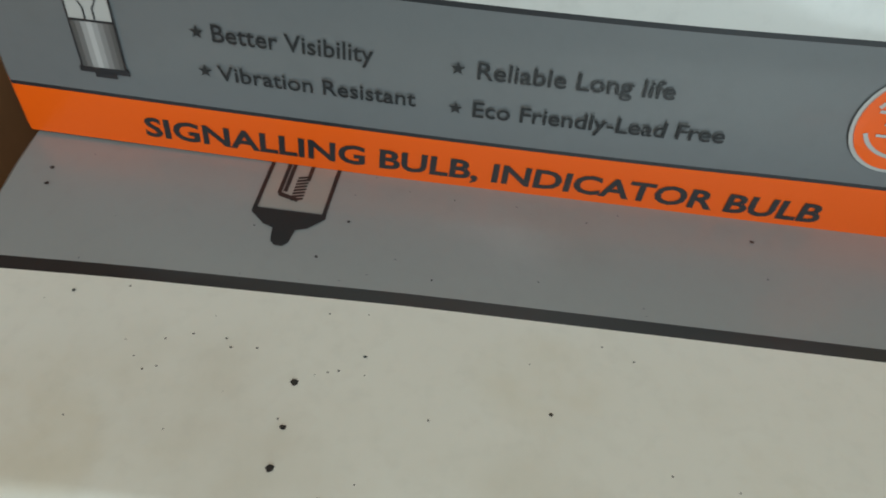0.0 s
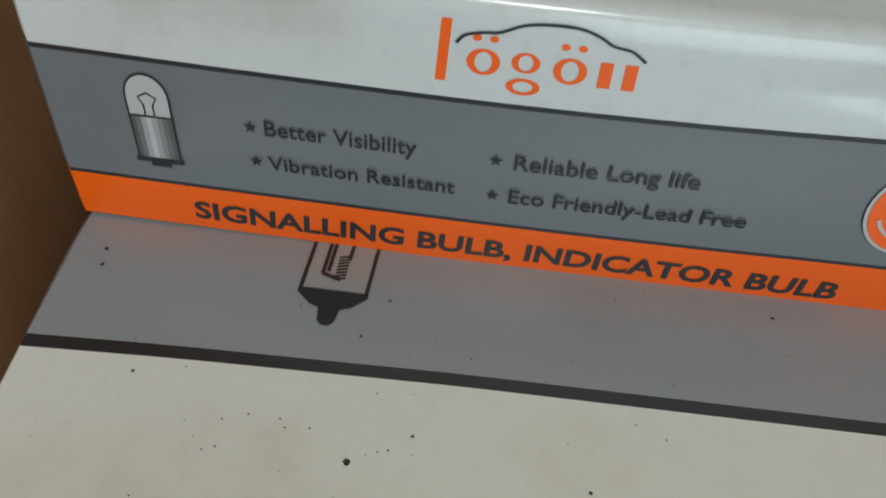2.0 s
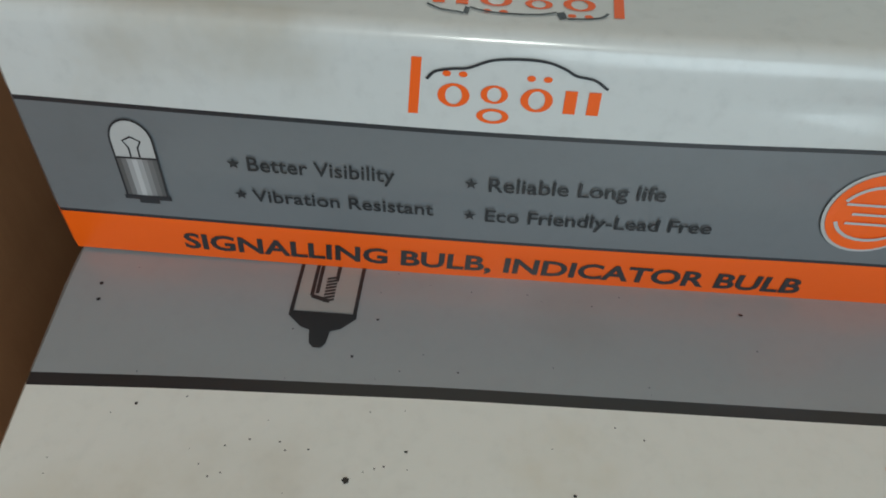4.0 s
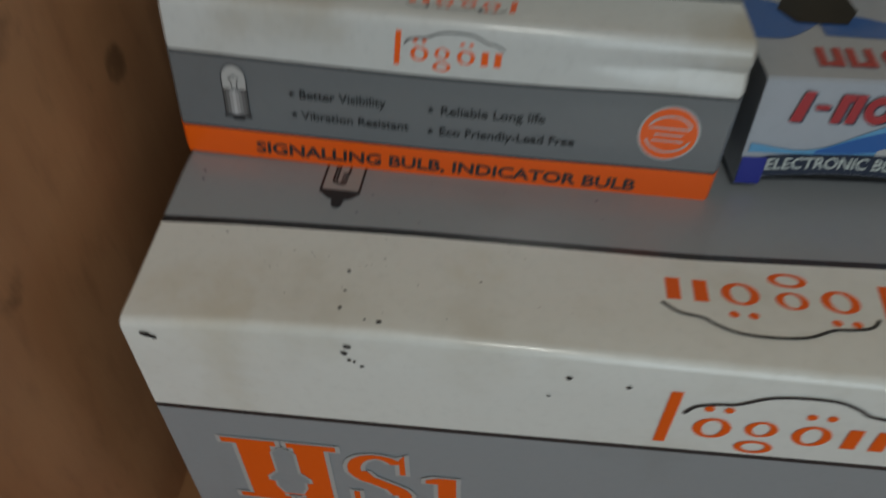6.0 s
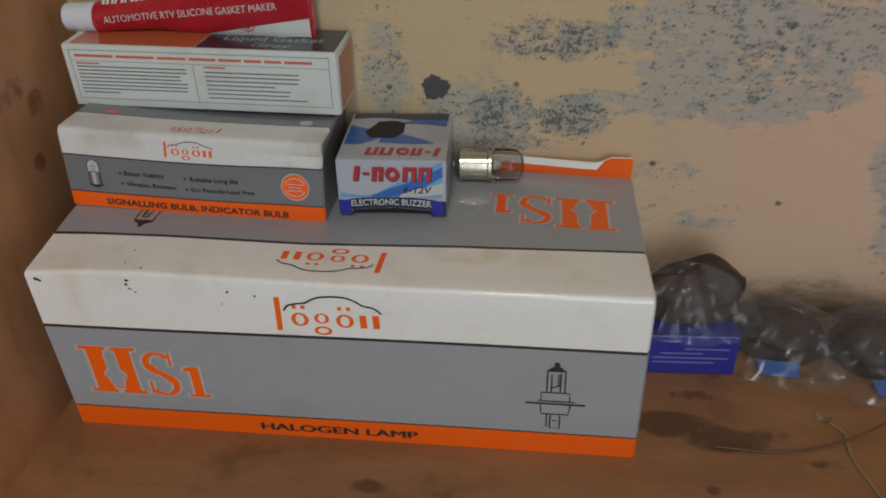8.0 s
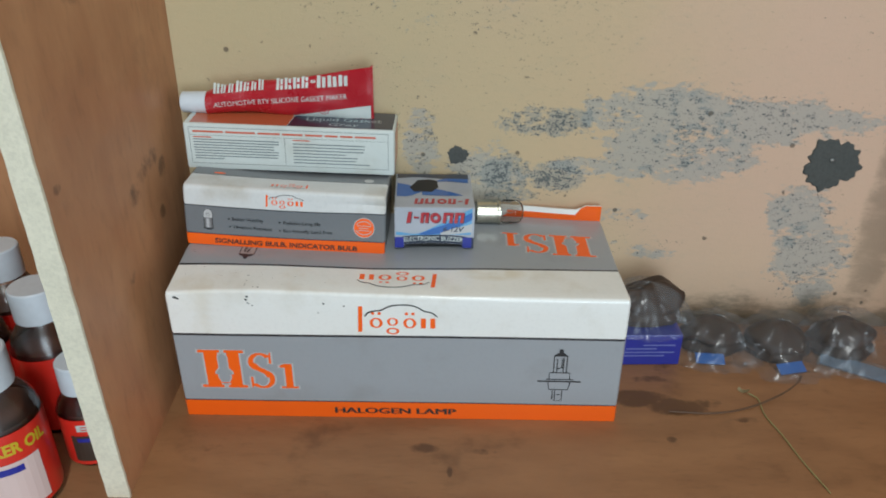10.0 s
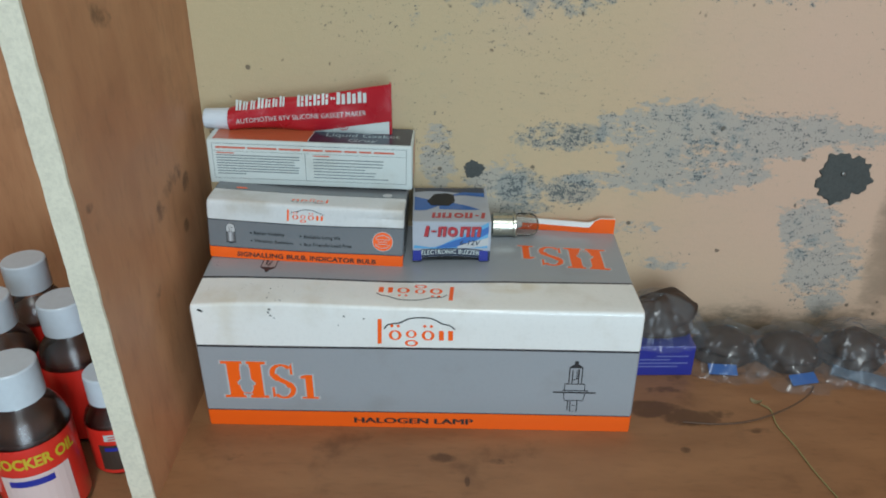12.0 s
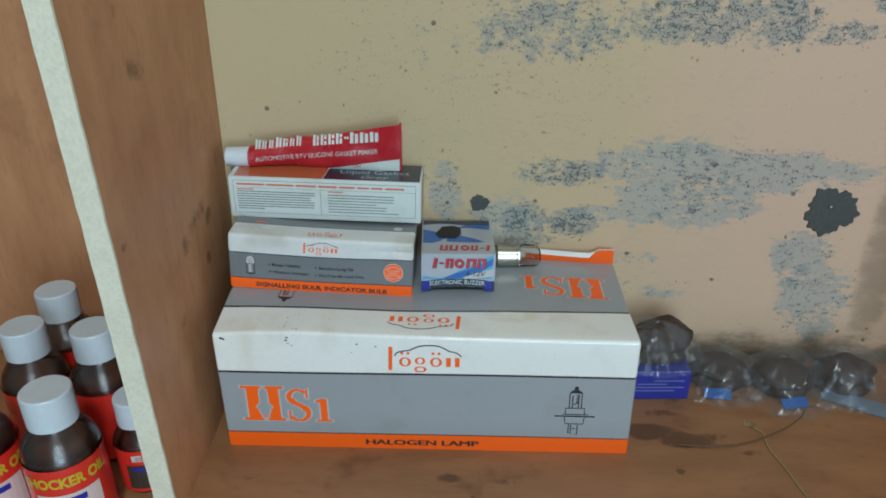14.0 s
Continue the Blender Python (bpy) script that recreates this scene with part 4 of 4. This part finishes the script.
t_bars([(a, a + (b - a) * 0.42, c, (c + d) / 2, h) for a, b, c, d, h in bars] + [(a + (b - a) * 0.6, b, (c + d) / 2, d, h * 0.9) for a, b, c, d, h in bars], "name_print", CREAM, "white bars of the printed product name")
p = Print(lambda u, v, o: t_side(u, v + 0.07 * (u - 0.014), o))
p.text("AUTOMOTIVE RTV SILICONE GASKET MAKER", 0.0145, -0.0012, 0.102, 0.0022, 0.0, 0, False, 0.0003)
p.done("lettering", CREAM, tube, "small white printed words")
p = Print(t_side)
for i in range(40):
    band = []
    for k in (i, i + 1):
        w = 0.47 + 0.525 * k / 40
        low = 0.0085 * w + 0.0022 * math.sin(7 * w) * (1 - w) - 0.97 * (0.0078 + 0.0098 * w)
        band.append((0.009 + 0.109 * w, low, max(low + 0.0001, -0.0106 + 0.0165 * (w - 0.42) ** 0.7)))
    (ua, la, ha), (ub, lb, hb) = band
    for q in range(4):
        p.poly([(ua, la + (ha - la) * q / 4), (ub, lb + (hb - lb) * q / 4), (ub, lb + (hb - lb) * (q + 1) / 4), (ua, la + (ha - la) * (q + 1) / 4)], 0.0001)
p.done("white_band", CREAM, tube, "white printed wedge along the lower edge")
p = Print(t_side)
p.ring(0.0865, -0.0030, 0.0030, 0.0026, 0.0005, 0.0004)
p.poly([(0.0852, -0.0043), (0.0865, -0.0017), (0.0878, -0.0043)], 0.0004)
p.done("roundel", RED, tube, "small red roundel")

# ---- buzzer box ----
QL, QD, QH = 0.0520, 0.0560, 0.0295
buzz_pose = Matrix.Translation((0.1346, 0.0562, 0.0960)) @ pose(0, 0, 0, 0, 1.2, 3.0)
buzz = thing("buzzer_box", buzz_pose, "small blue and white electronic buzzer box with an arched front", "box")
FOOT = 0.0075


def arch_z(u):
    k = abs(u / QL - 0.5) * 2
    return 0.0005 if k > 0.80 else 0.0022 + 0.0022 * math.cos(k * 1.6)


def folded_box():
    bm = bmesh.new()
    t = 0.0006
    n = 32
    lo_f = [bm.verts.new((QL * i / n, 0, arch_z(QL * i / n))) for i in range(n + 1)]
    hi_f = [bm.verts.new((QL * i / n, 0.0004, QH - 0.0006)) for i in range(n + 1)]
    hi_g = [bm.verts.new((QL * i / n, 0.0012, QH)) for i in range(n + 1)]
    hi_b = [bm.verts.new((QL * i / n, QD, QH + 0.0004)) for i in range(n + 1)]
    lo_b = [bm.verts.new((QL * i / n, QD, 0)) for i in range(n + 1)]
    in_f = [bm.verts.new((QL * i / n, t, arch_z(QL * i / n))) for i in range(n + 1)]
    in_u = [bm.verts.new((QL * i / n, t, QH - 0.002)) for i in range(n + 1)]
    for rows in ((lo_f, hi_f), (hi_f, hi_g), (hi_g, hi_b), (hi_b, lo_b), (in_f, lo_f), (in_u, in_f)):
        for i in range(n):
            bm.faces.new((rows[0][i], rows[0][i + 1], rows[1][i + 1], rows[1][i]))
    for i in (0, n):
        bm.faces.new((lo_f[i], hi_f[i], hi_g[i], hi_b[i], lo_b[i]))
    bmesh.ops.recalc_face_normals(bm, faces=bm.faces[:])
    return bm


part("carton_body", folded_box(), card("white_blue_card", (0.41, 0.44, 0.50), dirt=0.3), buzz)
part("buzzer_body", block(0.002, 0.003, 0.0, QL - 0.002, QD - 0.002, QH - 0.003, 0.001), DARK_HOLE, buzz, "black plastic buzzer inside")
q_front = lambda u, v, o: (u, 0.0004 * v / QH - o - 0.0001, v)
q_top = lambda u, v, o: (u, v, QH + 0.0004 * v / QD + o)
p = Print(q_front)
for i in range(26):
    a, b = QL * i / 26, QL * (i + 1) / 26
    p.poly([(a, arch_z(a) + 0.0002), (b, arch_z(b) + 0.0002), (b, max(arch_z(b), 0.0022) + 0.0062), (a, max(arch_z(a), 0.0022) + 0.0062)])
p.done("lower_band", NAVY, buzz, "navy printed band and feet")
for u in (0.0, QL - FOOT):
    Print(q_front).box(u + 0.0002, 0.0008, u + FOOT - 0.0015, 0.0085, 0.0002).done("foot", BLUE_BOX, buzz, "bright blue foot tab")


def wave(put, pts_lo, pts_hi, material, label, lift):
    lo, hi = spline([(*a, 0) for a in pts_lo], 8), spline([(*a, 0) for a in pts_hi], 8)
    p = Print(put)
    for i in range(min(len(lo), len(hi)) - 1):
        p.poly([lo[i][:2], lo[i + 1][:2], hi[i + 1][:2], hi[i][:2]], lift)
    p.done("printed_wave", material, buzz, label)


wave(q_front, [(0.001, 0.010), (0.015, 0.010), (0.03, 0.0105), (0.05, 0.0105)], [(0.001, 0.0125), (0.015, 0.0112), (0.028, 0.0175), (0.0505, 0.0295)], SKY, "light blue printed wave", 0.00022)
wave(q_front, [(0.016, 0.0103), (0.026, 0.0108), (0.036, 0.013), (0.0505, 0.0215)], [(0.016, 0.0110), (0.025, 0.0150), (0.034, 0.0185), (0.0505, 0.0265)], BLUE, "blue printed wave", 0.0003)
wave(q_front, [(0.03, 0.0103), (0.038, 0.0108), (0.044, 0.0115), (0.0505, 0.0125)], [(0.03, 0.0118), (0.038, 0.0150), (0.044, 0.0165), (0.0505, 0.0185)], PALE, "pale printed wave", 0.00036)
wave(q_top, [(0.001, 0.018), (0.008, 0.018), (0.014, 0.022), (0.02, 0.028)], [(0.001, 0.040), (0.008, 0.037), (0.014, 0.034), (0.02, 0.033)], BLUE, "blue printed wave on the top", 0.0002)
wave(q_top, [(0.018, 0.020), (0.026, 0.0195), (0.036, 0.019), (0.045, 0.0195)], [(0.018, 0.026), (0.026, 0.030), (0.036, 0.026), (0.045, 0.020)], BLUE, "blue printed wave on the top", 0.0002)
wave(q_top, [(0.001, 0.048), (0.015, 0.050), (0.035, 0.047), (0.0505, 0.046)], [(0.001, 0.0555), (0.015, 0.0555), (0.035, 0.0555), (0.0505, 0.0555)], NAVY, "navy printed rear of the top", 0.0002)
wave(q_top, [(0.026, 0.042), (0.034, 0.043), (0.042, 0.042), (0.05, 0.04)], [(0.026, 0.0425), (0.034, 0.0475), (0.042, 0.0475), (0.05, 0.047)], BLUE, "blue printed wave on the top", 0.00024)
p = Print(q_top)
p.poly([(0.0095, 0.032), (0.0125, 0.0255), (0.0245, 0.0250), (0.0290, 0.032), (0.0285, 0.043), (0.0235, 0.046), (0.0150, 0.0445)], 0.0004)
p.done("window", DARK_HOLE, buzz, "dark cut-out showing the buzzer")


def name_shapes(put, u0, v0, w, h, flip, material, lift):
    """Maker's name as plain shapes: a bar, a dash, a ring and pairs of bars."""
    q = (lambda u, v, o: put(u0 + w - u * w, v0 + h - v * h, o)) if flip else (lambda u, v, o: put(u0 + u * w, v0 + v * h, o))
    p = Print(q)
    p.poly([(0.0, 0.0), (0.07, 0.0), (0.10, 1.0), (0.04, 1.0)], lift)
    p.box(0.13, 0.42, 0.21, 0.58, lift)
    for a, b in ((0.24, 0.38), (0.63, 0.80), (0.83, 0.99)):
        for x0, x1 in ((a, a + 0.055), (b - 0.055, b)):
            p.poly([(x0, 0.0), (x1, 0.0), (x1 + 0.02, 0.95), (x0 + 0.02, 0.95)], lift)
        p.poly([(a + 0.07, 0.72), (b - 0.045, 0.72), (b - 0.04, 0.95), (a + 0.075, 0.95)], lift)
    for i in range(20):
        a, b = 2 * math.pi * i / 20, 2 * math.pi * (i + 1) / 20
        p.poly([(0.505 + 0.09 * math.cos(a), 0.47 + 0.47 * math.sin(a)), (0.505 + 0.09 * math.cos(b), 0.47 + 0.47 * math.sin(b)),
                (0.505 + 0.04 * math.cos(b), 0.47 + 0.2 * math.sin(b)), (0.505 + 0.04 * math.cos(a), 0.47 + 0.2 * math.sin(a))], lift)
    return tagged(p.done("name_print", material, buzz, "red printed blocks of the maker's name"), kind="stuff")


name_shapes(lambda u, v, o: q_front(u + 0.0005, v - 0.0004, o), 0.0075, 0.0190, 0.0375, 0.0078, False, NAVY, 0.00042)
name_shapes(q_front, 0.0075, 0.0190, 0.0375, 0.0078, False, RED, 0.0005)
name_shapes(q_top, 0.0130, 0.0055, 0.0360, 0.0085, True, RED, 0.0003)
Print(q_front).text("6-12V", 0.0315, 0.0128, 0.0455, 0.0165, 0.02, 0.2, False, 0.0006).done("lettering", NAVY, buzz, "dark printed voltage")
Print(lambda u, v, o: q_front(u, v + 0.0018 * math.cos((u / QL - 0.5) * 3.0) - 0.0016, o)).text("ELECTRONIC BUZZER", 0.0060, 0.0060, 0.0450, 0.0094, 0.015, 0, False, 0.0005).done("lettering", CREAM, buzz, "white printed words")

# ---- indicator bulb lying on the lamp carton ----
bulb = thing("indicator_bulb", pose(0.1885, 0.1005, 0.1030, 0, 1.2, 3), "small clear indicator bulb with a nickel base on the carton", "bulb")
part("base", lathe([(0.002, -0.002), (0.004, -0.0018), (0.0072, 0.0), (0.0083, 0.001), (0.0083, 0.0150), (0.0092, 0.0156), (0.0092, 0.0172), (0.0078, 0.0176)], "x", 36), NICKEL, bulb, "shiny nickel bayonet base", True)
part("contact", lathe([(0.0015, -0.0034), (0.0025, -0.003), (0.0028, -0.0018)], "x", 16), SOLDER, bulb, "dull solder contact", True)
lens = [(0.0070, 0.0177), (0.0078, 0.0184)] + [(0.0083 + 0.00035 * (k % 2), 0.0192 + 0.0009 * k) for k in range(9)] + [(0.0084, 0.0280), (0.0078, 0.0305), (0.0062, 0.0325), (0.0036, 0.0338), (0.0010, 0.0342)]
part("glass", lathe(lens, "x", 36), GLASS, bulb, "clear ribbed glass", True)
part("glass_stem", lathe([(0.0012, 0.0176), (0.0030, 0.0182), (0.0022, 0.0215), (0.0008, 0.0225)], "x", 16), PALE, bulb, "pale glass stem", True)
part("filament", sweep(spline([(0.0178, -0.002, 0), (0.0255, -0.003, 0.0005), (0.027, 0, 0.001), (0.0255, 0.003, 0.0005), (0.0178, 0.002, 0)], 6), 0.0003, 5), SOLDER, bulb, "thin filament on two wires")
for k in (0, 1):
    pin = lathe([(0.0009, 0.0), (0.0009, 0.0012)], "z", 10)
    bmesh.ops.rotate(pin, verts=pin.verts[:], matrix=Euler((radians(90 - 180 * k), 0, 0)).to_matrix())
    bmesh.ops.translate(pin, verts=pin.verts[:], vec=(0.006, -0.0083 + 0.0166 * k, 0))
    part("pin", pin, NICKEL, bulb)

# ---- bottles in the next bay ----
def bottle(x, y, r, h, cap_r, turn, label, words):
    b = thing("oil_bottle", pose(x, y, 0.0005, 0, 0, turn), label, "bottle", "oil bottles in the next bay")
    neck = cap_r * 0.86
    cap_h = cap_r * 1.55
    sh = h - cap_h
    body = [(r * 0.9, 0.0), (r, 0.003), (r, sh * 0.70), (r * 0.985, sh * 0.76), (r * 0.90, sh * 0.86), (r * 0.72, sh * 0.94), (neck * 1.05, sh * 0.985), (neck, sh), (neck, h - 0.003)]
    part("bottle_body", lathe(body, "z", 40), PET, b, "clear plastic bottle wall", True)
    oil = [(rr * 0.93, z + 0.001) for rr, z in body[:4]]
    part("oil", lathe(oil, "z", 32), OIL, b, "dark red-brown oil")
    part("cap", ribbed_cap(cap_r, sh + 0.001, h), CAP_WHITE, b, "ribbed white screw cap", True)
    lab = bmesh.new()
    n = 40
    z0, z1 = sh * 0.06, sh * 0.75
    lo = [lab.verts.new(((r + 0.0003) * math.cos(2 * math.pi * i / n), (r + 0.0003) * math.sin(2 * math.pi * i / n), z0)) for i in range(n)]
    hi = [lab.verts.new(((r + 0.0003) * math.cos(2 * math.pi * i / n), (r + 0.0003) * math.sin(2 * math.pi * i / n), z1)) for i in range(n)]
    for i in range(n):
        lab.faces.new((lo[i], lo[(i + 1) % n], hi[(i + 1) % n], hi[i]))
    wrap = part("wrap_label", lab, LABEL_RED, b, "red wrap-round paper label", True)
    on = lambda u, v, o: ((r + 0.0006 + o) * math.sin(u / r), -(r + 0.0006 + o) * math.cos(u / r), z0 + v)
    hh = z1 - z0
    if words:
        Print(on).text(words, -r * 1.1 if len(words) > 3 else -r * 0.55, hh * 0.755, r * 1.1 if len(words) > 3 else r * 0.3, hh * 0.90, 0.04).done("lettering", YELLOW if len(words) > 3 else CREAM, wrap, "printed name of the oil")
        p = Print(on)
        for i in range(10):
            a, c = -r * 0.8 + 1.6 * r * i / 10, -r * 0.8 + 1.6 * r * (i + 1) / 10
            p.poly([(a, 0.003), (c, 0.003), (c, hh * 0.66), (a, hh * 0.66)])
        p.done("label_panel", LILAC if len(words) > 3 else RUBBER, wrap, "pale pink label panel" if len(words) > 3 else "dark picture on the label")
        p = Print(on)
        for i in range(6):
            a, c = -r * 0.6 + r * i / 6, -r * 0.6 + r * (i + 1) / 6
            p.poly([(a, hh * 0.53), (c, hh * 0.53), (c, hh * 0.61), (a, hh * 0.61)], 0.0003)
        p.done("label_bar", BLUE_BOX, wrap, "blue bar of small print")
    return b


def ribbed_cap(r, z0, z1, n=64):
    bm = bmesh.new()
    rows = []
    for rr, z, rib in ((0.99, z0, 0), (1.0, z0 + 0.001, 1), (1.0, z1 - 0.0022, 1), (0.985, z1 - 0.0008, 0), (0.93, z1, 0)):
        rows.append([bm.verts.new((r * (rr - (0.02 if rib and i % 2 else 0)) * math.cos(2 * math.pi * i / n), r * (rr - (0.02 if rib and i % 2 else 0)) * math.sin(2 * math.pi * i / n), z)) for i in range(n)])
    for a, b in zip(rows, rows[1:]):
        for i in range(n):
            bm.faces.new((a[i], a[(i + 1) % n], b[(i + 1) % n], b[i]))
    bm.faces.new(rows[0][::-1])
    bm.faces.new(rows[-1])
    bmesh.ops.recalc_face_normals(bm, faces=bm.faces[:])
    return bm


OILS = "white-capped bottle of dark oil with a red label"
bottle(-0.0735, -0.0700, 0.0226, 0.1000, 0.0145, 27, "white-capped shocker oil bottle with a red and yellow label", "SHOCKER OIL")
bottle(-0.1270, -0.0680, 0.0226, 0.0980, 0.0145, 40, OILS, "SHOCKER OIL")
bottle(-0.1235, -0.0040, 0.0215, 0.1000, 0.0140, 10, OILS, "")
bottle(-0.0785, -0.0010, 0.0212, 0.0980, 0.0141, 10, OILS + " by the partition", "")
bottle(-0.1265, 0.0460, 0.0215, 0.0990, 0.0141, 10, OILS, "")
bottle(-0.0440, -0.0320, 0.0178, 0.0680, 0.0128, 30, "shorter white-capped bottle with a red label by the partition", "ER")

# ---- things on the shelf beside the carton ----
bb = thing("blue_box", pose(0.2895, 0.0610, 0.0003, 0, 0, 2), "small deep blue carton with white small print on the shelf", "box")
part("carton_body", block(0, 0, 0, 0.0475, 0.045, 0.0255, 0.0007), BLUE_BOX, bb)
p = Print(lambda u, v, o: (u, -o, v))
for k, (a, b) in enumerate(((0.02, 0.043), (0.008, 0.03), (0.004, 0.043), (0.004, 0.036))):
    p.box(a, 0.0165 - 0.003 * k, b, 0.0175 - 0.003 * k)
tagged(p.done("small_print", card("pale_blue_print", (0.16, 0.19, 0.45), dirt=0.0), bb, "pale bars of small print"), kind="stuff")
Print(lambda u, v, o: (0.0475 + o, u, v)).box(0.001, 0.001, 0.004, 0.0245).done("end_flap", LILAC, bb, "worn pale end edge")


def spare_part(rx, ry, rz, seed, n=40):
    """A moulded rubber boot: a domed body with a rolled collar and a soft, uneven outline."""
    profile = [(0.86, 0.0), (0.98, 0.05), (1.0, 0.22), (0.93, 0.32), (0.90, 0.40), (0.96, 0.47), (0.95, 0.58), (0.86, 0.70), (0.80, 0.78), (0.66, 0.88), (0.42, 0.96), (0.12, 1.0)]
    bm = lathe(profile, "z", n)
    for v in bm.verts:
        d = Vector((v.co.x, v.co.y, v.co.z * 1.2))
        k = 1 + 0.30 * noise.noise(d * 1.3 + Vector((seed * 3.7, 0, 1))) + 0.12 * noise.noise(d * 3.5 + Vector((0, seed * 2.1, 0)))
        v.co = Vector((v.co.x * rx * k, v.co.y * ry * k, v.co.z * rz * (0.92 + 0.32 * noise.noise(Vector((d.x * 1.4, d.y * 1.4, seed * 1.7))))))
    return bm


def film_pouch(rx, ry, rz, seed, nu=84, nv=44):
    """A limp bag over its contents: creased along long folds, with a flat crinkled mouth spreading to the front."""
    bm = bmesh.new()
    rows = []
    for j in range(nv + 1):
        b = j / nv
        ring = []
        for i in range(nu):
            a = 2 * math.pi * i / nu
            c, q = math.cos(a), math.sin(a)
            front_side = max(0.0, -q)
            spread = 1 + (0.30 * front_side + 0.12 * abs(c)) * (1 - b) ** 3
            w = math.cos(b * math.pi / 2) ** 0.55
            fold = abs(noise.noise(Vector((c * 2.3 + seed * 2.9, q * 2.3, b * 0.8)))) * 0.34 + abs(noise.noise(Vector((c * 6 + seed, q * 6, b * 2.2)))) * 0.13
            k = w * spread * (1.10 - fold)
            lift = rz * 1.12 * math.sin(b * math.pi / 2) ** 1.25 * (1 - 0.30 * abs(noise.noise(Vector((c * w * 2.4, q * w * 2.4, seed * 1.7)))))
            ring.append(bm.verts.new((rx * k * c, ry * k * q, max(0.0002, lift + 0.0012 * noise.noise(Vector((c * 5, q * 5, seed + b * 3)))))))
        rows.append(ring)
    for a, b in zip(rows, rows[1:]):
        for i in range(nu):
            bm.faces.new((a[i], a[(i + 1) % nu], b[(i + 1) % nu], b[i]))
    bmesh.ops.recalc_face_normals(bm, faces=bm.faces[:])
    return bm


def poly_bag(x, y, z, rx, ry, rz, seed, label, colour_label=True, dark=0.70):
    g = thing("plastic_bag", pose(x, y, z + 0.0004, 0, 0, seed * 17 % 30 - 14), label, "bag", "bags of spares on the shelf")
    part("film", film_pouch(rx, ry, rz, seed), FILM, g, "creased clear polythene film", True)
    part("spare_part", spare_part(rx * dark, ry * 0.64, rz * (dark + 0.2), seed + 9), RUBBER, g, "dark rubber spare part inside", True)
    if colour_label:
        tag = block(-rx * 0.36, -0.0005, 0.0, rx * 0.26, 0.0003, 0.0085, 0.0002)
        bmesh.ops.rotate(tag, verts=tag.verts[:], matrix=Euler((radians(-64), 0, radians(6))).to_matrix())
        bmesh.ops.translate(tag, verts=tag.verts[:], vec=(0, -ry * 0.98, 0.0012))
        part("paper_tag", tag, BLUE, g, "bright blue paper tag")
    return g


poly_bag(0.314, 0.085, 0.0262, 0.0300, 0.0240, 0.0265, 1, "dark spare part in clear polythene on the blue box", False, 0.95)
poly_bag(0.366, 0.087, 0.0, 0.0330, 0.0260, 0.0250, 2, "crumpled clear bag of dark spares with a blue tag")
poly_bag(0.414, 0.082, 0.0, 0.0330, 0.0300, 0.0250, 3, "crumpled clear bag of dark spares with a bright blue tag")
poly_bag(0.461, 0.084, 0.0, 0.0340, 0.0270, 0.0300, 4, "larger crumpled clear bag of dark spares by the wall", False)
flatp = thing("flat_packet", pose(0.436, 0.064, 0.0012, 6, 2, -28), "flat clear blister packet on the shelf", "packet")
part("film", block(0, 0, 0, 0.07, 0.018, 0.003, 0.0012), FILM, flatp)
part("card_insert", block(0.002, 0.002, 0.0005, 0.068, 0.016, 0.0012), card("faded_blue_card", (0.16, 0.22, 0.30)), flatp, "faded blue card insert")

wire = tagged(part("wire", sweep(spline([(0.318, 0.010, 0.0008), (0.345, 0.0085, 0.0012), (0.369, 0.014, 0.001), (0.395, 0.026, 0.0025), (0.412, 0.038, 0.004), (0.4185, 0.047, 0.004)], 8), 0.0006), WIRE), "thin dark curved wire lying on the shelf", "wire")
thread = tagged(part("thread", sweep(spline([(0.3765, 0.030, 0.001), (0.381, 0.0235, 0.001), (0.380, 0.008, 0.0008), (0.3845, -0.012, 0.0008), (0.388, -0.034, 0.0008), (0.394, -0.06, 0.0008)], 8), 0.00045), THREAD), "thin yellow-green thread lying on the shelf", "thread")

# a curled scrap of pale paper at the thread's end
scrap = bmesh.new()
grid = [[scrap.verts.new((0.0075 * (i / 8 - 0.5), 0.0042 * (j / 4 - 0.5) * (1 - 0.4 * abs(i / 8 - 0.5)), 0.0004 + 0.0022 * (i / 8 - 0.4) ** 2 * 4 + 0.0006 * abs(noise.noise(Vector((i * 0.6, j * 0.9, 2)))))) for j in range(5)] for i in range(9)]
for a, b in zip(grid, grid[1:]):
    for j in range(4):
        scrap.faces.new((a[j], b[j], b[j + 1], a[j + 1]))
bmesh.ops.solidify(scrap, geom=scrap.faces[:], thickness=0.0003)
low = min(v.co.z for v in scrap.verts)
bmesh.ops.translate(scrap, verts=scrap.verts[:], vec=(0, 0, 0.0002 - low))
scrap_ob = part("paper_scrap", scrap, card("yellowed_paper", (0.52, 0.46, 0.28), rough=0.7, coat=0.0), None, "", True)
scrap_ob.matrix_world = pose(0.3740, 0.0330, 0, 0, 0, -35)
tagged(scrap_ob, "tiny curled scrap of yellowed paper on the shelf", "scrap")
